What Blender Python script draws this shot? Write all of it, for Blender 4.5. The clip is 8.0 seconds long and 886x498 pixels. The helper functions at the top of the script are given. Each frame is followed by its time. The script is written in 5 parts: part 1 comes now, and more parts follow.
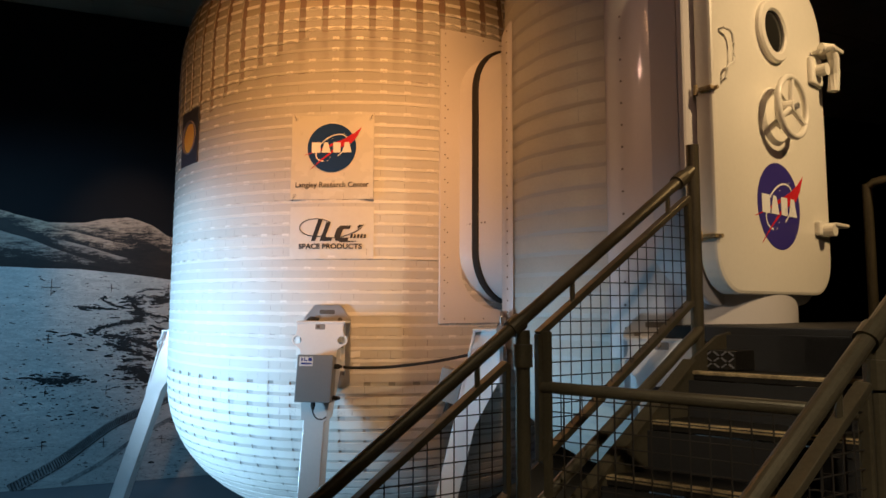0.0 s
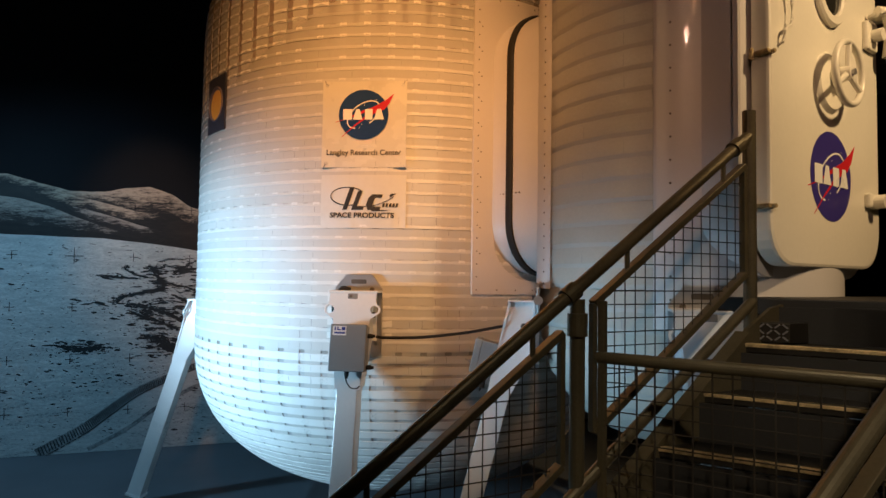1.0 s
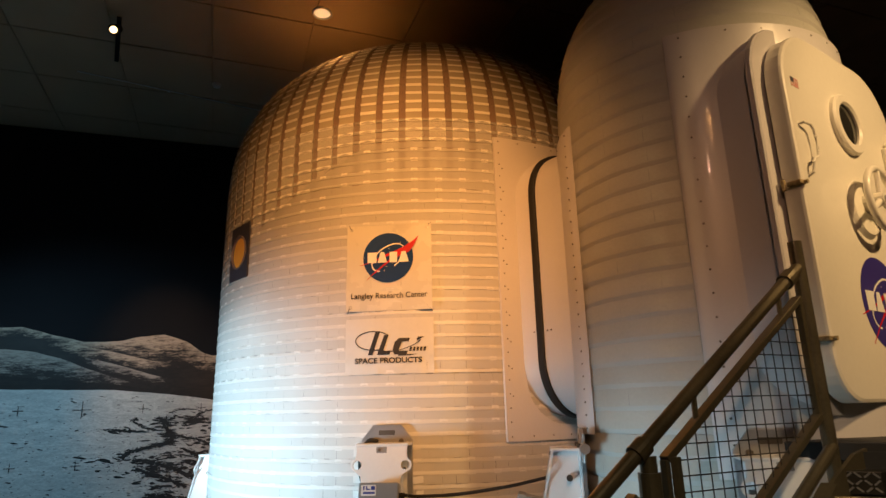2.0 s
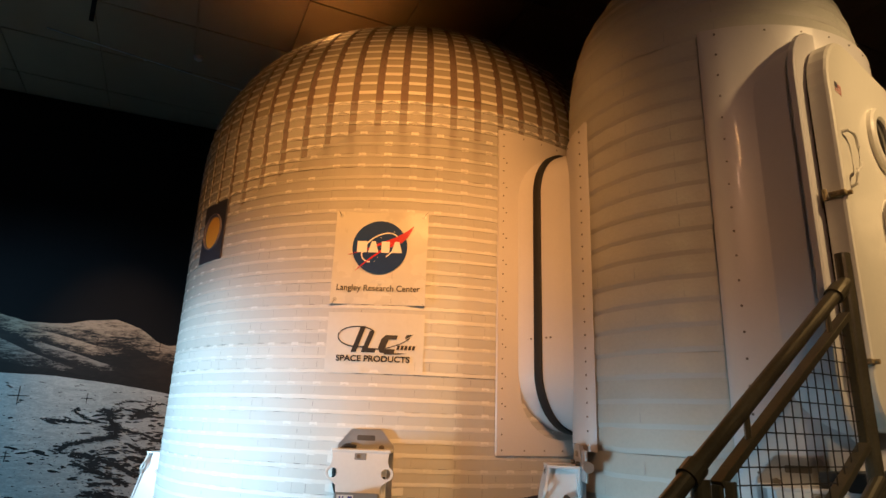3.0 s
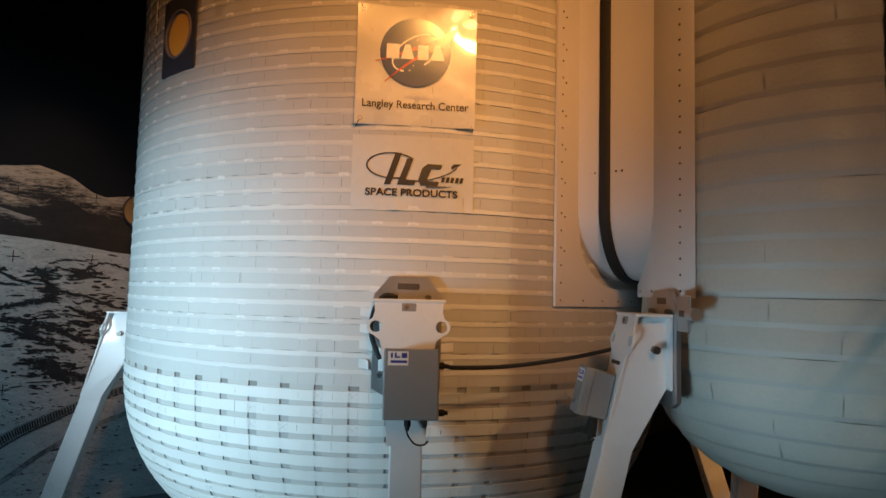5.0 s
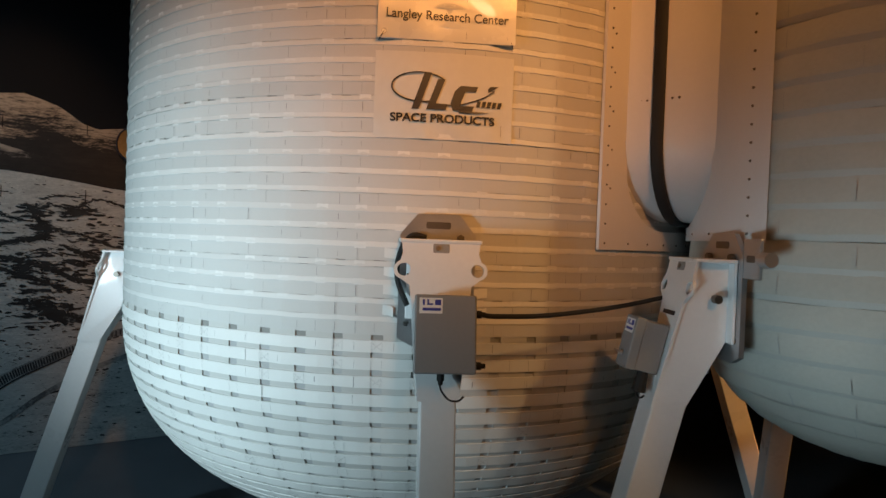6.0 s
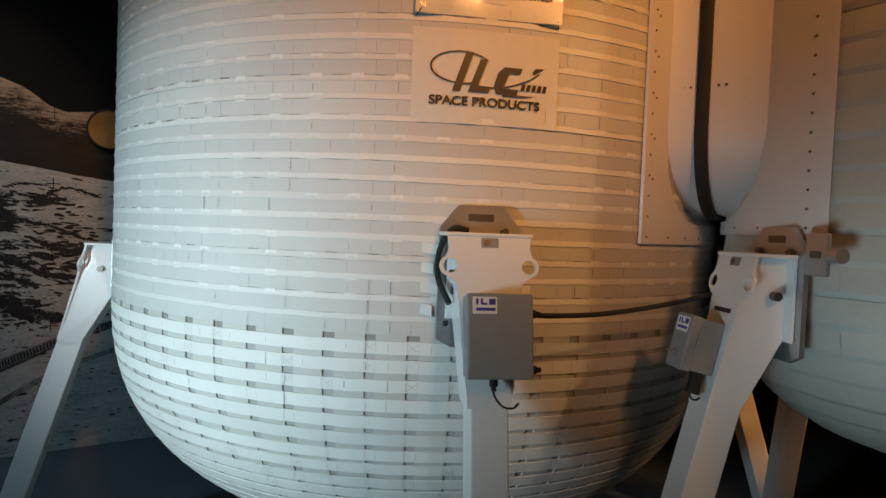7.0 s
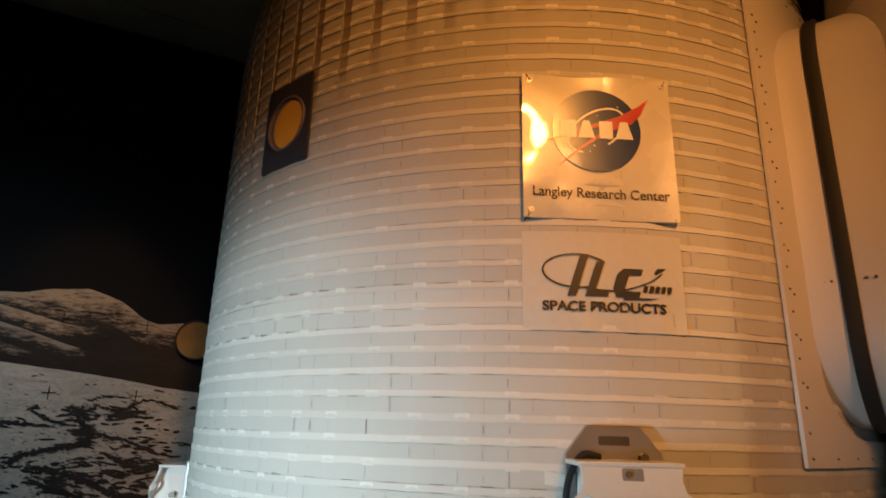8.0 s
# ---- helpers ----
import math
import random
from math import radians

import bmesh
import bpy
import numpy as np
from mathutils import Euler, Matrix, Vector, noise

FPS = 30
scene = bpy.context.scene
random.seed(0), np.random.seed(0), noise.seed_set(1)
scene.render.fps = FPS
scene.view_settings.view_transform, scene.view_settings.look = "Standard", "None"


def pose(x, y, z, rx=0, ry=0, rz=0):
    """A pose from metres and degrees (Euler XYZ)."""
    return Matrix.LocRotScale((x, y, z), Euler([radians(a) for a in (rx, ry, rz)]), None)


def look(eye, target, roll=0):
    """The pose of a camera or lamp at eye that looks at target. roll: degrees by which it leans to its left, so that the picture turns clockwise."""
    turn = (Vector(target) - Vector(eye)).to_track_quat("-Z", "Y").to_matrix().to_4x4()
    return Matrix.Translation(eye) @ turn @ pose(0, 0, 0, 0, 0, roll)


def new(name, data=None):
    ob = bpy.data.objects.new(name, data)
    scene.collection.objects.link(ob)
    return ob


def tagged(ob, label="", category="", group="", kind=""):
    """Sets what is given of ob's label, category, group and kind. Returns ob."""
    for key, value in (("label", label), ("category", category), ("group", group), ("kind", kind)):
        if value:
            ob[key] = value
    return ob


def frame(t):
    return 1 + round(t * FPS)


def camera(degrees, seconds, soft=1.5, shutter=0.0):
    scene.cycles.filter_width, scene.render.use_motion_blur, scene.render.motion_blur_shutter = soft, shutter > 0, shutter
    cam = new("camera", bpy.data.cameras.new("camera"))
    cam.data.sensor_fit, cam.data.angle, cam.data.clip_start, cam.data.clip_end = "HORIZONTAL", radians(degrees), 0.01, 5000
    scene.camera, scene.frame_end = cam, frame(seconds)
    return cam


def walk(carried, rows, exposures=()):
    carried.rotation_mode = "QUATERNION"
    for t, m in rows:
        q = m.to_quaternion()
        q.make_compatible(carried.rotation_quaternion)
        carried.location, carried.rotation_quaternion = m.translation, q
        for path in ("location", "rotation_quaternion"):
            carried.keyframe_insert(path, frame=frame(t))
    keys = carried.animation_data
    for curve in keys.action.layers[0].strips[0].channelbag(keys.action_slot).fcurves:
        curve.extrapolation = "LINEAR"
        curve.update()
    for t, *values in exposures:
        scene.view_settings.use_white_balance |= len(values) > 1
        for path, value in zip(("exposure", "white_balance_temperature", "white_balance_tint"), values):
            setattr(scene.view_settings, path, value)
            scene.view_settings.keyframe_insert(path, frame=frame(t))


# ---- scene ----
cam = camera(72.4, 8.0, shutter=0.15)
PATH = [
    (0, (0.568, 0.356, 1.892), (0.258, 2.324, 2.065), 0.3),
    (0.5, (0.49, 0.359, 1.875), (0.142, 2.328, 1.943), 0.9),
    (1, (0.404, 0.391, 1.863), (0.064, 2.36, 1.953), 0.9),
    (1.4, (0.337, 0.448, 1.907), (0.033, 2.388, 2.284), -2.1),
    (1.5, (0.307, 0.432, 1.929), (0.025, 2.366, 2.352), -0.7),
    (2, (0.255, 0.473, 1.944), (-0.096, 2.374, 2.459), -1.3),
    (2.2, (0.189, 0.485, 1.943), (-0.153, 2.385, 2.467), 0.3),
    (3.3, (-0.094, 0.831, 1.906), (-0.289, 2.742, 2.464), 1.3),
    (3.5, (-0.175, 0.863, 1.928), (-0.349, 2.785, 2.452), 0.8),
    (4, (-0.289, 1.077, 1.888), (-0.466, 3.043, 2.209), 3.9),
    (4.5, (-0.448, 1.259, 1.829), (-0.671, 3.229, 2.098), 3.7),
    (5, (-0.676, 1.422, 1.791), (-0.658, 3.416, 1.939), 1.5),
    (5.2, (-0.723, 1.477, 1.812), (-0.683, 3.475, 1.884), 1.5),
    (6.5, (-0.939, 1.856, 1.75), (-0.906, 3.855, 1.701), 2.7),
    (7, (-1.126, 1.925, 1.767), (-0.965, 3.918, 1.706), 2.3),
    (7.5, (-1.181, 2.018, 1.776), (-1.064, 4.001, 2.009), 2.3),
    (8, (-1.29, 2.157, 1.844), (-1.359, 4.074, 2.412), 1.6),
]
EXPOSURES = [(0, -0.12, 5350, 9), (1, -0.12, 5550, 9), (2.2, -0.04, 6200, 10), (3.5, -0.02, 5700, 7), (4, -0.34, 5800, 9), (4.5, -0.6, 5800, 9), (5, -0.72, 6150, 10), (6.5, -0.86, 6900, 15), (7, -0.86, 6950, 15), (7.5, -0.86, 7350, 16), (8, -0.92, 7450, 17)]
walk(cam, [(t, look(eye, target, roll)) for t, eye, target, roll in PATH], EXPOSURES)

# ---- light ----
world = bpy.data.worlds.new("world")
scene.world = world
world.use_nodes = True
world.node_tree.nodes["Background"].inputs[0].default_value = (0.95, 0.75, 0.62, 1)
world.node_tree.nodes["Background"].inputs[1].default_value = 0.032


def spot(name, eye, target, watts, colour, degrees, blend=1.0, size=0.12):
    data = bpy.data.lights.new(name, "SPOT")
    data.energy, data.color, data.spot_size, data.spot_blend, data.shadow_soft_size = watts, colour, radians(degrees), blend, size
    ob = new(name, data)
    ob.matrix_world = look(eye, target)
    return ob


WARM, COOL = (1.0, 0.40, 0.09), (0.57, 0.845, 0.97)
spot("warm_spot_front", (0.2, -0.3, 5.3), (-0.86, 4.3, 3.12), 1680, WARM, 38, 1.0, 0.22)
# added low fill, standing in for warm bounce beside the front leg
spot("warm_spot_low", (0.9, -1.2, 5.3), (-0.05, 4.3, 2.10), 560, (1.0, 0.45, 0.15), 26, 1.0, 0.3)
spot("warm_spot_door", (4.0, 1.5, 5.3), (1.95, 3.65, 3.15), 850, (1.0, 0.60, 0.24), 40)
spot("cool_flood_side", (-4.0, 1.8, 1.20), (-2.0, 4.65, 1.36), 1330, COOL, 56, 1.0, 0.35)
spot("cool_flood_low", (-1.8, 1.9, 0.5), (0.68, 3.85, 1.50), 330, COOL, 31, 1.0, 0.4)
spot("cool_flood_mural", (-5.2, 3.0, 5.0), (-4.7, 6.8, 0.0), 440, (0.42, 0.78, 1.0), 85)
spot("warm_spot_back", (3.3, 5.0, -0.1), (1.35, 5.95, 0.6), 200, WARM, 34)
spot("warm_track_light", (-3.50, 4.62, 5.30), (-4.5, 7.3, 2.42), 300, (1.0, 0.55, 0.25), 32, 1.0, 0.05)
spot("warm_downlight", (-1.69, 5.08, 5.53), (-1.69, 5.08, 4.0), 60, WARM, 155, 1.0, 0.07)
# two unseen fill lamps, added to brighten the stairs and the airlock cloth
spot("dim_stair_light", (1.4, -1.6, 5.0), (1.75, 2.4, 1.0), 600, (1.0, 0.72, 0.42), 40)
spot("dim_room_light", (0.6, -1.6, 5.0), (1.0, 3.6, 2.9), 130, (1.0, 0.52, 0.30), 36)

# ---- materials ----
def material(name, colour, rough=0.6, metal=0.0, scale=12.0, vary=0.15, bump=0.1, fine=140.0, spread=0.0, coat=0.0):
    """A surface with stains at one scale, grain at another, and a little change from piece to piece."""
    m = bpy.data.materials.new(name)
    m.use_nodes = True
    nt = m.node_tree
    n, l = nt.nodes, nt.links
    b = n["Principled BSDF"]
    geo = n.new("ShaderNodeTexCoord")
    big, small = n.new("ShaderNodeTexNoise"), n.new("ShaderNodeTexNoise")
    big.inputs["Scale"].default_value, big.inputs["Detail"].default_value = scale * 0.25, 5
    small.inputs["Scale"].default_value, small.inputs["Detail"].default_value = fine, 3
    for t in (big, small):
        l.new(geo.outputs["Object"], t.inputs["Vector"])
    add = n.new("ShaderNodeMath")
    add.operation = "MULTIPLY_ADD"
    l.new(small.outputs["Fac"], add.inputs[0])
    add.inputs[1].default_value = 0.35
    l.new(big.outputs["Fac"], add.inputs[2])
    ramp = n.new("ShaderNodeValToRGB")
    e = ramp.color_ramp.elements
    e[0].position, e[1].position = 0.42, 0.92
    e[0].color = (*[c * (1 - vary) for c in colour], 1)
    e[1].color = (*[min(1, c * (1 + vary)) for c in colour], 1)
    l.new(add.outputs[0], ramp.inputs["Fac"])
    out = ramp.outputs["Color"]
    if spread:
        info, hsv, rng = n.new("ShaderNodeObjectInfo"), n.new("ShaderNodeHueSaturation"), n.new("ShaderNodeMapRange")
        rng.inputs["To Min"].default_value, rng.inputs["To Max"].default_value = 1 - spread, 1 + spread
        l.new(info.outputs["Random"], rng.inputs["Value"])
        l.new(rng.outputs["Result"], hsv.inputs["Value"])
        l.new(out, hsv.inputs["Color"])
        out = hsv.outputs["Color"]
    l.new(out, b.inputs["Base Color"])
    b.inputs["Metallic"].default_value = metal
    rr = n.new("ShaderNodeMapRange")
    rr.inputs["To Min"].default_value, rr.inputs["To Max"].default_value = max(0.03, rough - 0.1), min(1, rough + 0.1)
    l.new(big.outputs["Fac"], rr.inputs["Value"])
    l.new(rr.outputs["Result"], b.inputs["Roughness"])
    b.inputs["Coat Weight"].default_value = coat
    if bump:
        bp = n.new("ShaderNodeBump")
        bp.inputs["Strength"].default_value, bp.inputs["Distance"].default_value = bump, 0.01
        l.new(add.outputs[0], bp.inputs["Height"])
        l.new(bp.outputs["Normal"], b.inputs["Normal"])
    return m


def glow(name, colour, strength):
    m = bpy.data.materials.new(name)
    m.use_nodes = True
    b = m.node_tree.nodes["Principled BSDF"]
    b.inputs["Base Color"].default_value = (*colour, 1)
    b.inputs["Emission Color"].default_value = (*colour, 1)
    b.inputs["Emission Strength"].default_value = strength
    return m


STRAP = material("strap_webbing", (0.46, 0.45, 0.425), 0.65, 0, 6, 0.08, 0.25, 320, 0.06)
HOOP = material("hoop_webbing", (0.66, 0.655, 0.63), 0.60, 0, 6, 0.07, 0.25, 320, 0.06)
WIDEHOOP = material("wide_hoop_webbing", (0.585, 0.577, 0.555), 0.65, 0, 5, 0.10, 0.25, 320, 0.05)
THINHOOP = material("overlap_webbing", (0.59, 0.582, 0.56), 0.55, 0, 5, 0.08, 0.25, 320, 0.06)
SHEER = material("sheer_webbing", (0.80, 0.78, 0.72), 0.6, 0, 5, 0.08, 0.2, 320, 0.05)
SHEER.node_tree.nodes["Principled BSDF"].inputs["Alpha"].default_value = 0.06


def fade_weave(m, below, above):
    """The weave opens towards the crown; its flank bias paints in grazing-light contrast."""
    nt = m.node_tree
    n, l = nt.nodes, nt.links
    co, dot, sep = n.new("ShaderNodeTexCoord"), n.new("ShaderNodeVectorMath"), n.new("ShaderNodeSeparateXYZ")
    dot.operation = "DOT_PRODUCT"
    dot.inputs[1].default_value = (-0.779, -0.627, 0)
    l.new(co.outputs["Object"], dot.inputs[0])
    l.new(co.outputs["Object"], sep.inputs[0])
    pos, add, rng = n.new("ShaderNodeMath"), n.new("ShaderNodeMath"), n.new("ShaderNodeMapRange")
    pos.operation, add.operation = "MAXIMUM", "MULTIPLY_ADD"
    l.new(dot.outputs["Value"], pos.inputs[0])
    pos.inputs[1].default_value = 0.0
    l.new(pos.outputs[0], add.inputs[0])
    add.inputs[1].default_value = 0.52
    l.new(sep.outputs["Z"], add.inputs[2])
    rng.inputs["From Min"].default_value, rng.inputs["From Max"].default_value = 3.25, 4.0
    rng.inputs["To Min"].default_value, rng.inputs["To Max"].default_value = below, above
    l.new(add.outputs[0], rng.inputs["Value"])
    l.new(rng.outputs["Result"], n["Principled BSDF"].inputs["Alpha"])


fade_weave(WIDEHOOP, 0.82, 0.12)
fade_weave(THINHOOP, 1.0, 0.30)
PAD = material("crossing_webbing", (0.74, 0.715, 0.65), 0.55, 0, 8, 0.08, 0.25, 320)
SIDEPAD = material("side_crossing_webbing", (0.665, 0.655, 0.63), 0.5, 0, 8, 0.1, 0.25, 320)
LINER = material("liner_cloth", (0.24, 0.235, 0.22), 0.8, 0, 8, 0.12, 0.2, 260)
THREAD = material("grey_thread", (0.36, 0.36, 0.355), 0.8, 0, 20, 0.2, 0.0)
STITCH = material("seam_thread", (0.22, 0.215, 0.21), 0.8, 0, 20, 0.3, 0.0)
BOWLLINER = material("liner_grey", (0.38, 0.38, 0.375), 0.85, 0, 8, 0.2, 0.2, 260)
DOMESTRAP = material("dome_webbing", (0.37, 0.335, 0.26), 0.7, 0, 5, 0.12, 0.25, 320, 0.07)
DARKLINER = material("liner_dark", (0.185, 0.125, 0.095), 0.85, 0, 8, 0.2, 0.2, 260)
COVER = material("cover_cloth", (0.46, 0.455, 0.41), 0.75, 0, 9, 0.10, 0.35, 60, 0.04)
COVERSTRIP = material("cover_strip", (0.485, 0.475, 0.44), 0.6, 0, 9, 0.08, 0.3, 120)
PLATE = material("white_painted_plate", (0.60, 0.58, 0.58), 0.38, 0, 7, 0.05, 0.04, 90, coat=0.2)
GELCOAT = material("white_gelcoat", (0.60, 0.58, 0.585), 0.46, 0, 5, 0.04, 0.02, 50, coat=0.12)
DOORPAINT = material("cream_door_paint", (0.78, 0.75, 0.66), 0.32, 0, 5, 0.05, 0.06, 40, coat=0.3)
RUBBER = material("black_rubber", (0.010, 0.010, 0.010), 0.75, 0, 20, 0.3, 0.05)
STEEL = material("painted_rail_steel", (0.125, 0.108, 0.066), 0.36, 0.45, 14, 0.3, 0.12, 90, coat=0.15)
WIRE = material("black_wire", (0.05, 0.043, 0.035), 0.5, 0.5, 30, 0.3, 0.1)
TREAD = material("stair_tread_steel", (0.04, 0.036, 0.03), 0.42, 0.6, 16, 0.35, 0.3, 110)
RISER = material("stair_riser_black", (0.018, 0.018, 0.018), 0.6, 0.1, 10, 0.4, 0.2, 80)
NOSE = material("worn_nosing", (0.44, 0.34, 0.17), 0.5, 0.3, 60, 0.7, 0.3, 120)
ALU = material("brushed_aluminium", (0.46, 0.46, 0.47), 0.38, 0.85, 16, 0.12, 0.08, 200)
LEGPAINT = material("white_leg_paint", (0.76, 0.76, 0.76), 0.3, 0, 6, 0.05, 0.05, 50, coat=0.3)
BOXGREY = material("grey_box_paint", (0.24, 0.245, 0.25), 0.42, 0, 6, 0.07, 0.05, 60)
SCREW = material("dark_screw", (0.16, 0.14, 0.12), 0.4, 0.8, 20, 0.2, 0.0)
FLOORM = material("dark_floor_carpet", (0.115, 0.13, 0.15), 0.85, 0, 3, 0.25, 0.3, 220)
CEILM = material("ceiling_tile", (0.50, 0.40, 0.27), 0.9, 0, 3, 0.15, 0.2, 120)
BLACKWALL = material("black_wall_paint", (0.006, 0.006, 0.008), 0.9, 0, 3, 0.2, 0.1)
POSTERM = material("poster_vinyl", (0.64, 0.62, 0.565), 0.28, 0, 20, 0.03, 0.35, 11, coat=0.55)
CLOTHPATCH = material("printed_cloth", (0.58, 0.57, 0.54), 0.6, 0, 12, 0.06, 0.4, 30)
BLUE = material("emblem_blue", (0.018, 0.05, 0.17), 0.2, 0, 10, 0.1, 0.02, 40, coat=0.5)
PURPLE = material("emblem_violet", (0.045, 0.035, 0.24), 0.3, 0, 10, 0.1, 0.02, 40, coat=0.3)
RED = material("emblem_red", (0.55, 0.02, 0.025), 0.25, 0, 10, 0.1, 0.02, 40)
WHITE = material("emblem_white", (0.82, 0.82, 0.80), 0.3, 0, 10, 0.03, 0.0, 40)
INK = material("black_ink", (0.015, 0.015, 0.018), 0.45, 0, 10, 0.2, 0.0)
BLUEINK = material("blue_ink", (0.03, 0.05, 0.30), 0.45, 0, 10, 0.2, 0.0)
YELLOW = material("amber_window", (0.72, 0.38, 0.055), 0.35, 0, 10, 0.12, 0.05, 60)
DISC = material("brown_amber_print", (0.40, 0.22, 0.07), 0.5, 0, 14, 0.35, 0.05, 60)
RECESS = material("recess_grey", (0.15, 0.125, 0.14), 0.6, 0, 10, 0.2, 0.05)
NAVY = material("dark_patch", (0.03, 0.032, 0.05), 0.6, 0, 10, 0.2, 0.05)
GLASS = material("dark_port_glass", (0.02, 0.02, 0.018), 0.06, 0, 10, 0.2, 0.0)
BULB = glow("lamp_bulb", (1.0, 0.66, 0.28), 5)
DOWN = glow("downlight_lens", (1.0, 0.66, 0.30), 0.75)
LAMPWHITE = material("white_fitting", (0.7, 0.7, 0.68), 0.4)

# ---- small builders ----
def mesh(bm, name, mat, smooth=False):
    bm.normal_update()
    me = bpy.data.meshes.new(name)
    bm.to_mesh(me)
    bm.free()
    me.materials.append(mat)
    if smooth:
        me.shade_smooth()
        me.set_sharp_from_angle(angle=radians(38))
    return me


def part(name, bm, mat, parent, label="", m=None, smooth=False):
    me = bm if isinstance(bm, bpy.types.Mesh) else mesh(bm, name, mat, smooth)
    ob = new(name, me)
    ob.parent = parent
    if m is not None:
        ob.matrix_basis = m
    return tagged(ob, label)


def thing(name, m, label, category, group="", kind=""):
    ob = new(name)
    ob.matrix_basis = m
    return tagged(ob, label, category, group, kind)


def box(bm, lo, hi, bevel=0.0, m=None):
    c = [(a + b) / 2 for a, b in zip(lo, hi)]
    s = [abs(b - a) for a, b in zip(lo, hi)]
    r = bmesh.ops.create_cube(bm, size=1, matrix=Matrix.Translation(c) @ Matrix.Diagonal((*s, 1)))
    vs = r["verts"]
    if bevel:
        es = list({e for v in vs for e in v.link_edges})
        g = bmesh.ops.bevel(bm, geom=es, offset=bevel, segments=2, affect="EDGES", profile=0.5)
        vs = list({v for f in g["faces"] for v in f.verts} | {v for v in vs if v.is_valid})
    if m is not None:
        bmesh.ops.transform(bm, matrix=m, verts=vs)
    return bm


def boxed(lo, hi, bevel=0.0, m=None):
    return box(bmesh.new(), lo, hi, bevel, m)


def rod(bm, a, b, r, segs=12, r2=None):
    a, b = Vector(a), Vector(b)
    d = b - a
    m = Matrix.Translation((a + b) / 2) @ d.to_track_quat("Z", "Y").to_matrix().to_4x4()
    bmesh.ops.create_cone(bm, cap_ends=True, segments=segs, radius1=r, radius2=r if r2 is None else r2, depth=d.length, matrix=m)
    return bm


def pipe(bm, pts, r, segs=10):
    """A bent round tube through the points."""
    pts = [Vector(p) for p in pts]
    rings = []
    for i, p in enumerate(pts):
        d = (pts[min(i + 1, len(pts) - 1)] - pts[max(i - 1, 0)]).normalized()
        q = d.to_track_quat("Z", "Y")
        rings.append([bm.verts.new(p + q @ Vector((r * math.cos(k * math.tau / segs), r * math.sin(k * math.tau / segs), 0))) for k in range(segs)])
    for a, b in zip(rings, rings[1:]):
        for k in range(segs):
            bm.faces.new((a[k], a[(k + 1) % segs], b[(k + 1) % segs], b[k]))
    bm.faces.new(rings[0][::-1])
    bm.faces.new(rings[-1])
    return bm


def slab(outline, y0, y1, holes=()):
    """A plate in the xz plane from an outline, between y0 (front) and y1, with round holes (x, z, r)."""
    bm = bmesh.new()
    loops = [list(outline)]
    for x, z, r in holes:
        loops.append([(x + r * math.cos(k * math.tau / 16), z + r * math.sin(k * math.tau / 16)) for k in range(16)])
    es = []
    for lp in loops:
        vs = [bm.verts.new((x, y0, z)) for x, z in lp]
        es += [bm.edges.new((vs[i], vs[(i + 1) % len(vs)])) for i in range(len(vs))]
    bmesh.ops.triangle_fill(bm, edges=es, use_beauty=True, use_dissolve=False)
    r = bmesh.ops.extrude_face_region(bm, geom=list(bm.faces))
    vs = [v for v in r["geom"] if isinstance(v, bmesh.types.BMVert)]
    bmesh.ops.translate(bm, vec=(0, y1 - y0, 0), verts=vs)
    bmesh.ops.recalc_face_normals(bm, faces=list(bm.faces))
    return bm


def rounded(w, h, r, n=6, x0=0.0, z0=0.0):
    """The outline of a rounded rectangle."""
    pts = []
    for cx, cz, a in ((w / 2 - r, h / 2 - r, 0), (-w / 2 + r, h / 2 - r, 90), (-w / 2 + r, -h / 2 + r, 180), (w / 2 - r, -h / 2 + r, 270)):
        for k in range(n + 1):
            t = radians(a + 90 * k / n)
            pts.append((x0 + cx + r * math.cos(t), z0 + cz + r * math.sin(t)))
    return pts


def oval(w, h, n=36, x0=0.0, z0=0.0):
    return [(x0 + w / 2 * math.cos(k * math.tau / n), z0 + h / 2 * math.sin(k * math.tau / n)) for k in range(n)]


def words(text, size, mat, parent, m, name="lettering", extrude=0.0006, spacing=1.0, bold=0.0, shear=0.0, width=None, bend=None, lie=None):
    """Raised lettering as a mesh, centred on its line, lying in the xz plane and facing -y."""
    cu = bpy.data.curves.new(name, "FONT")
    cu.body, cu.size, cu.align_x, cu.extrude, cu.space_character, cu.offset, cu.shear = text, size, "CENTER", extrude, spacing, bold, shear
    tmp = bpy.data.objects.new(name, cu)
    scene.collection.objects.link(tmp)
    me = bpy.data.meshes.new_from_object(tmp.evaluated_get(bpy.context.evaluated_depsgraph_get()))
    bpy.data.objects.remove(tmp)
    me.transform(pose(0, 0, 0, 90))
    if width:
        xs = [v.co.x for v in me.vertices]
        k = width / (max(xs) - min(xs))
        me.transform(Matrix.Diagonal((k, 1, 1, 1)))
    if bend:
        for v in me.vertices:
            v.co.y += bend(v.co.x + m.translation.x)
    if lie:
        for v in me.vertices:
            v.co.y += lie(v.co.x + m.translation.x, v.co.z + m.translation.z)
    me.materials.clear()
    me.materials.append(mat)
    ob = new(name, me)
    ob.parent = parent
    ob.matrix_basis = m
    return ob


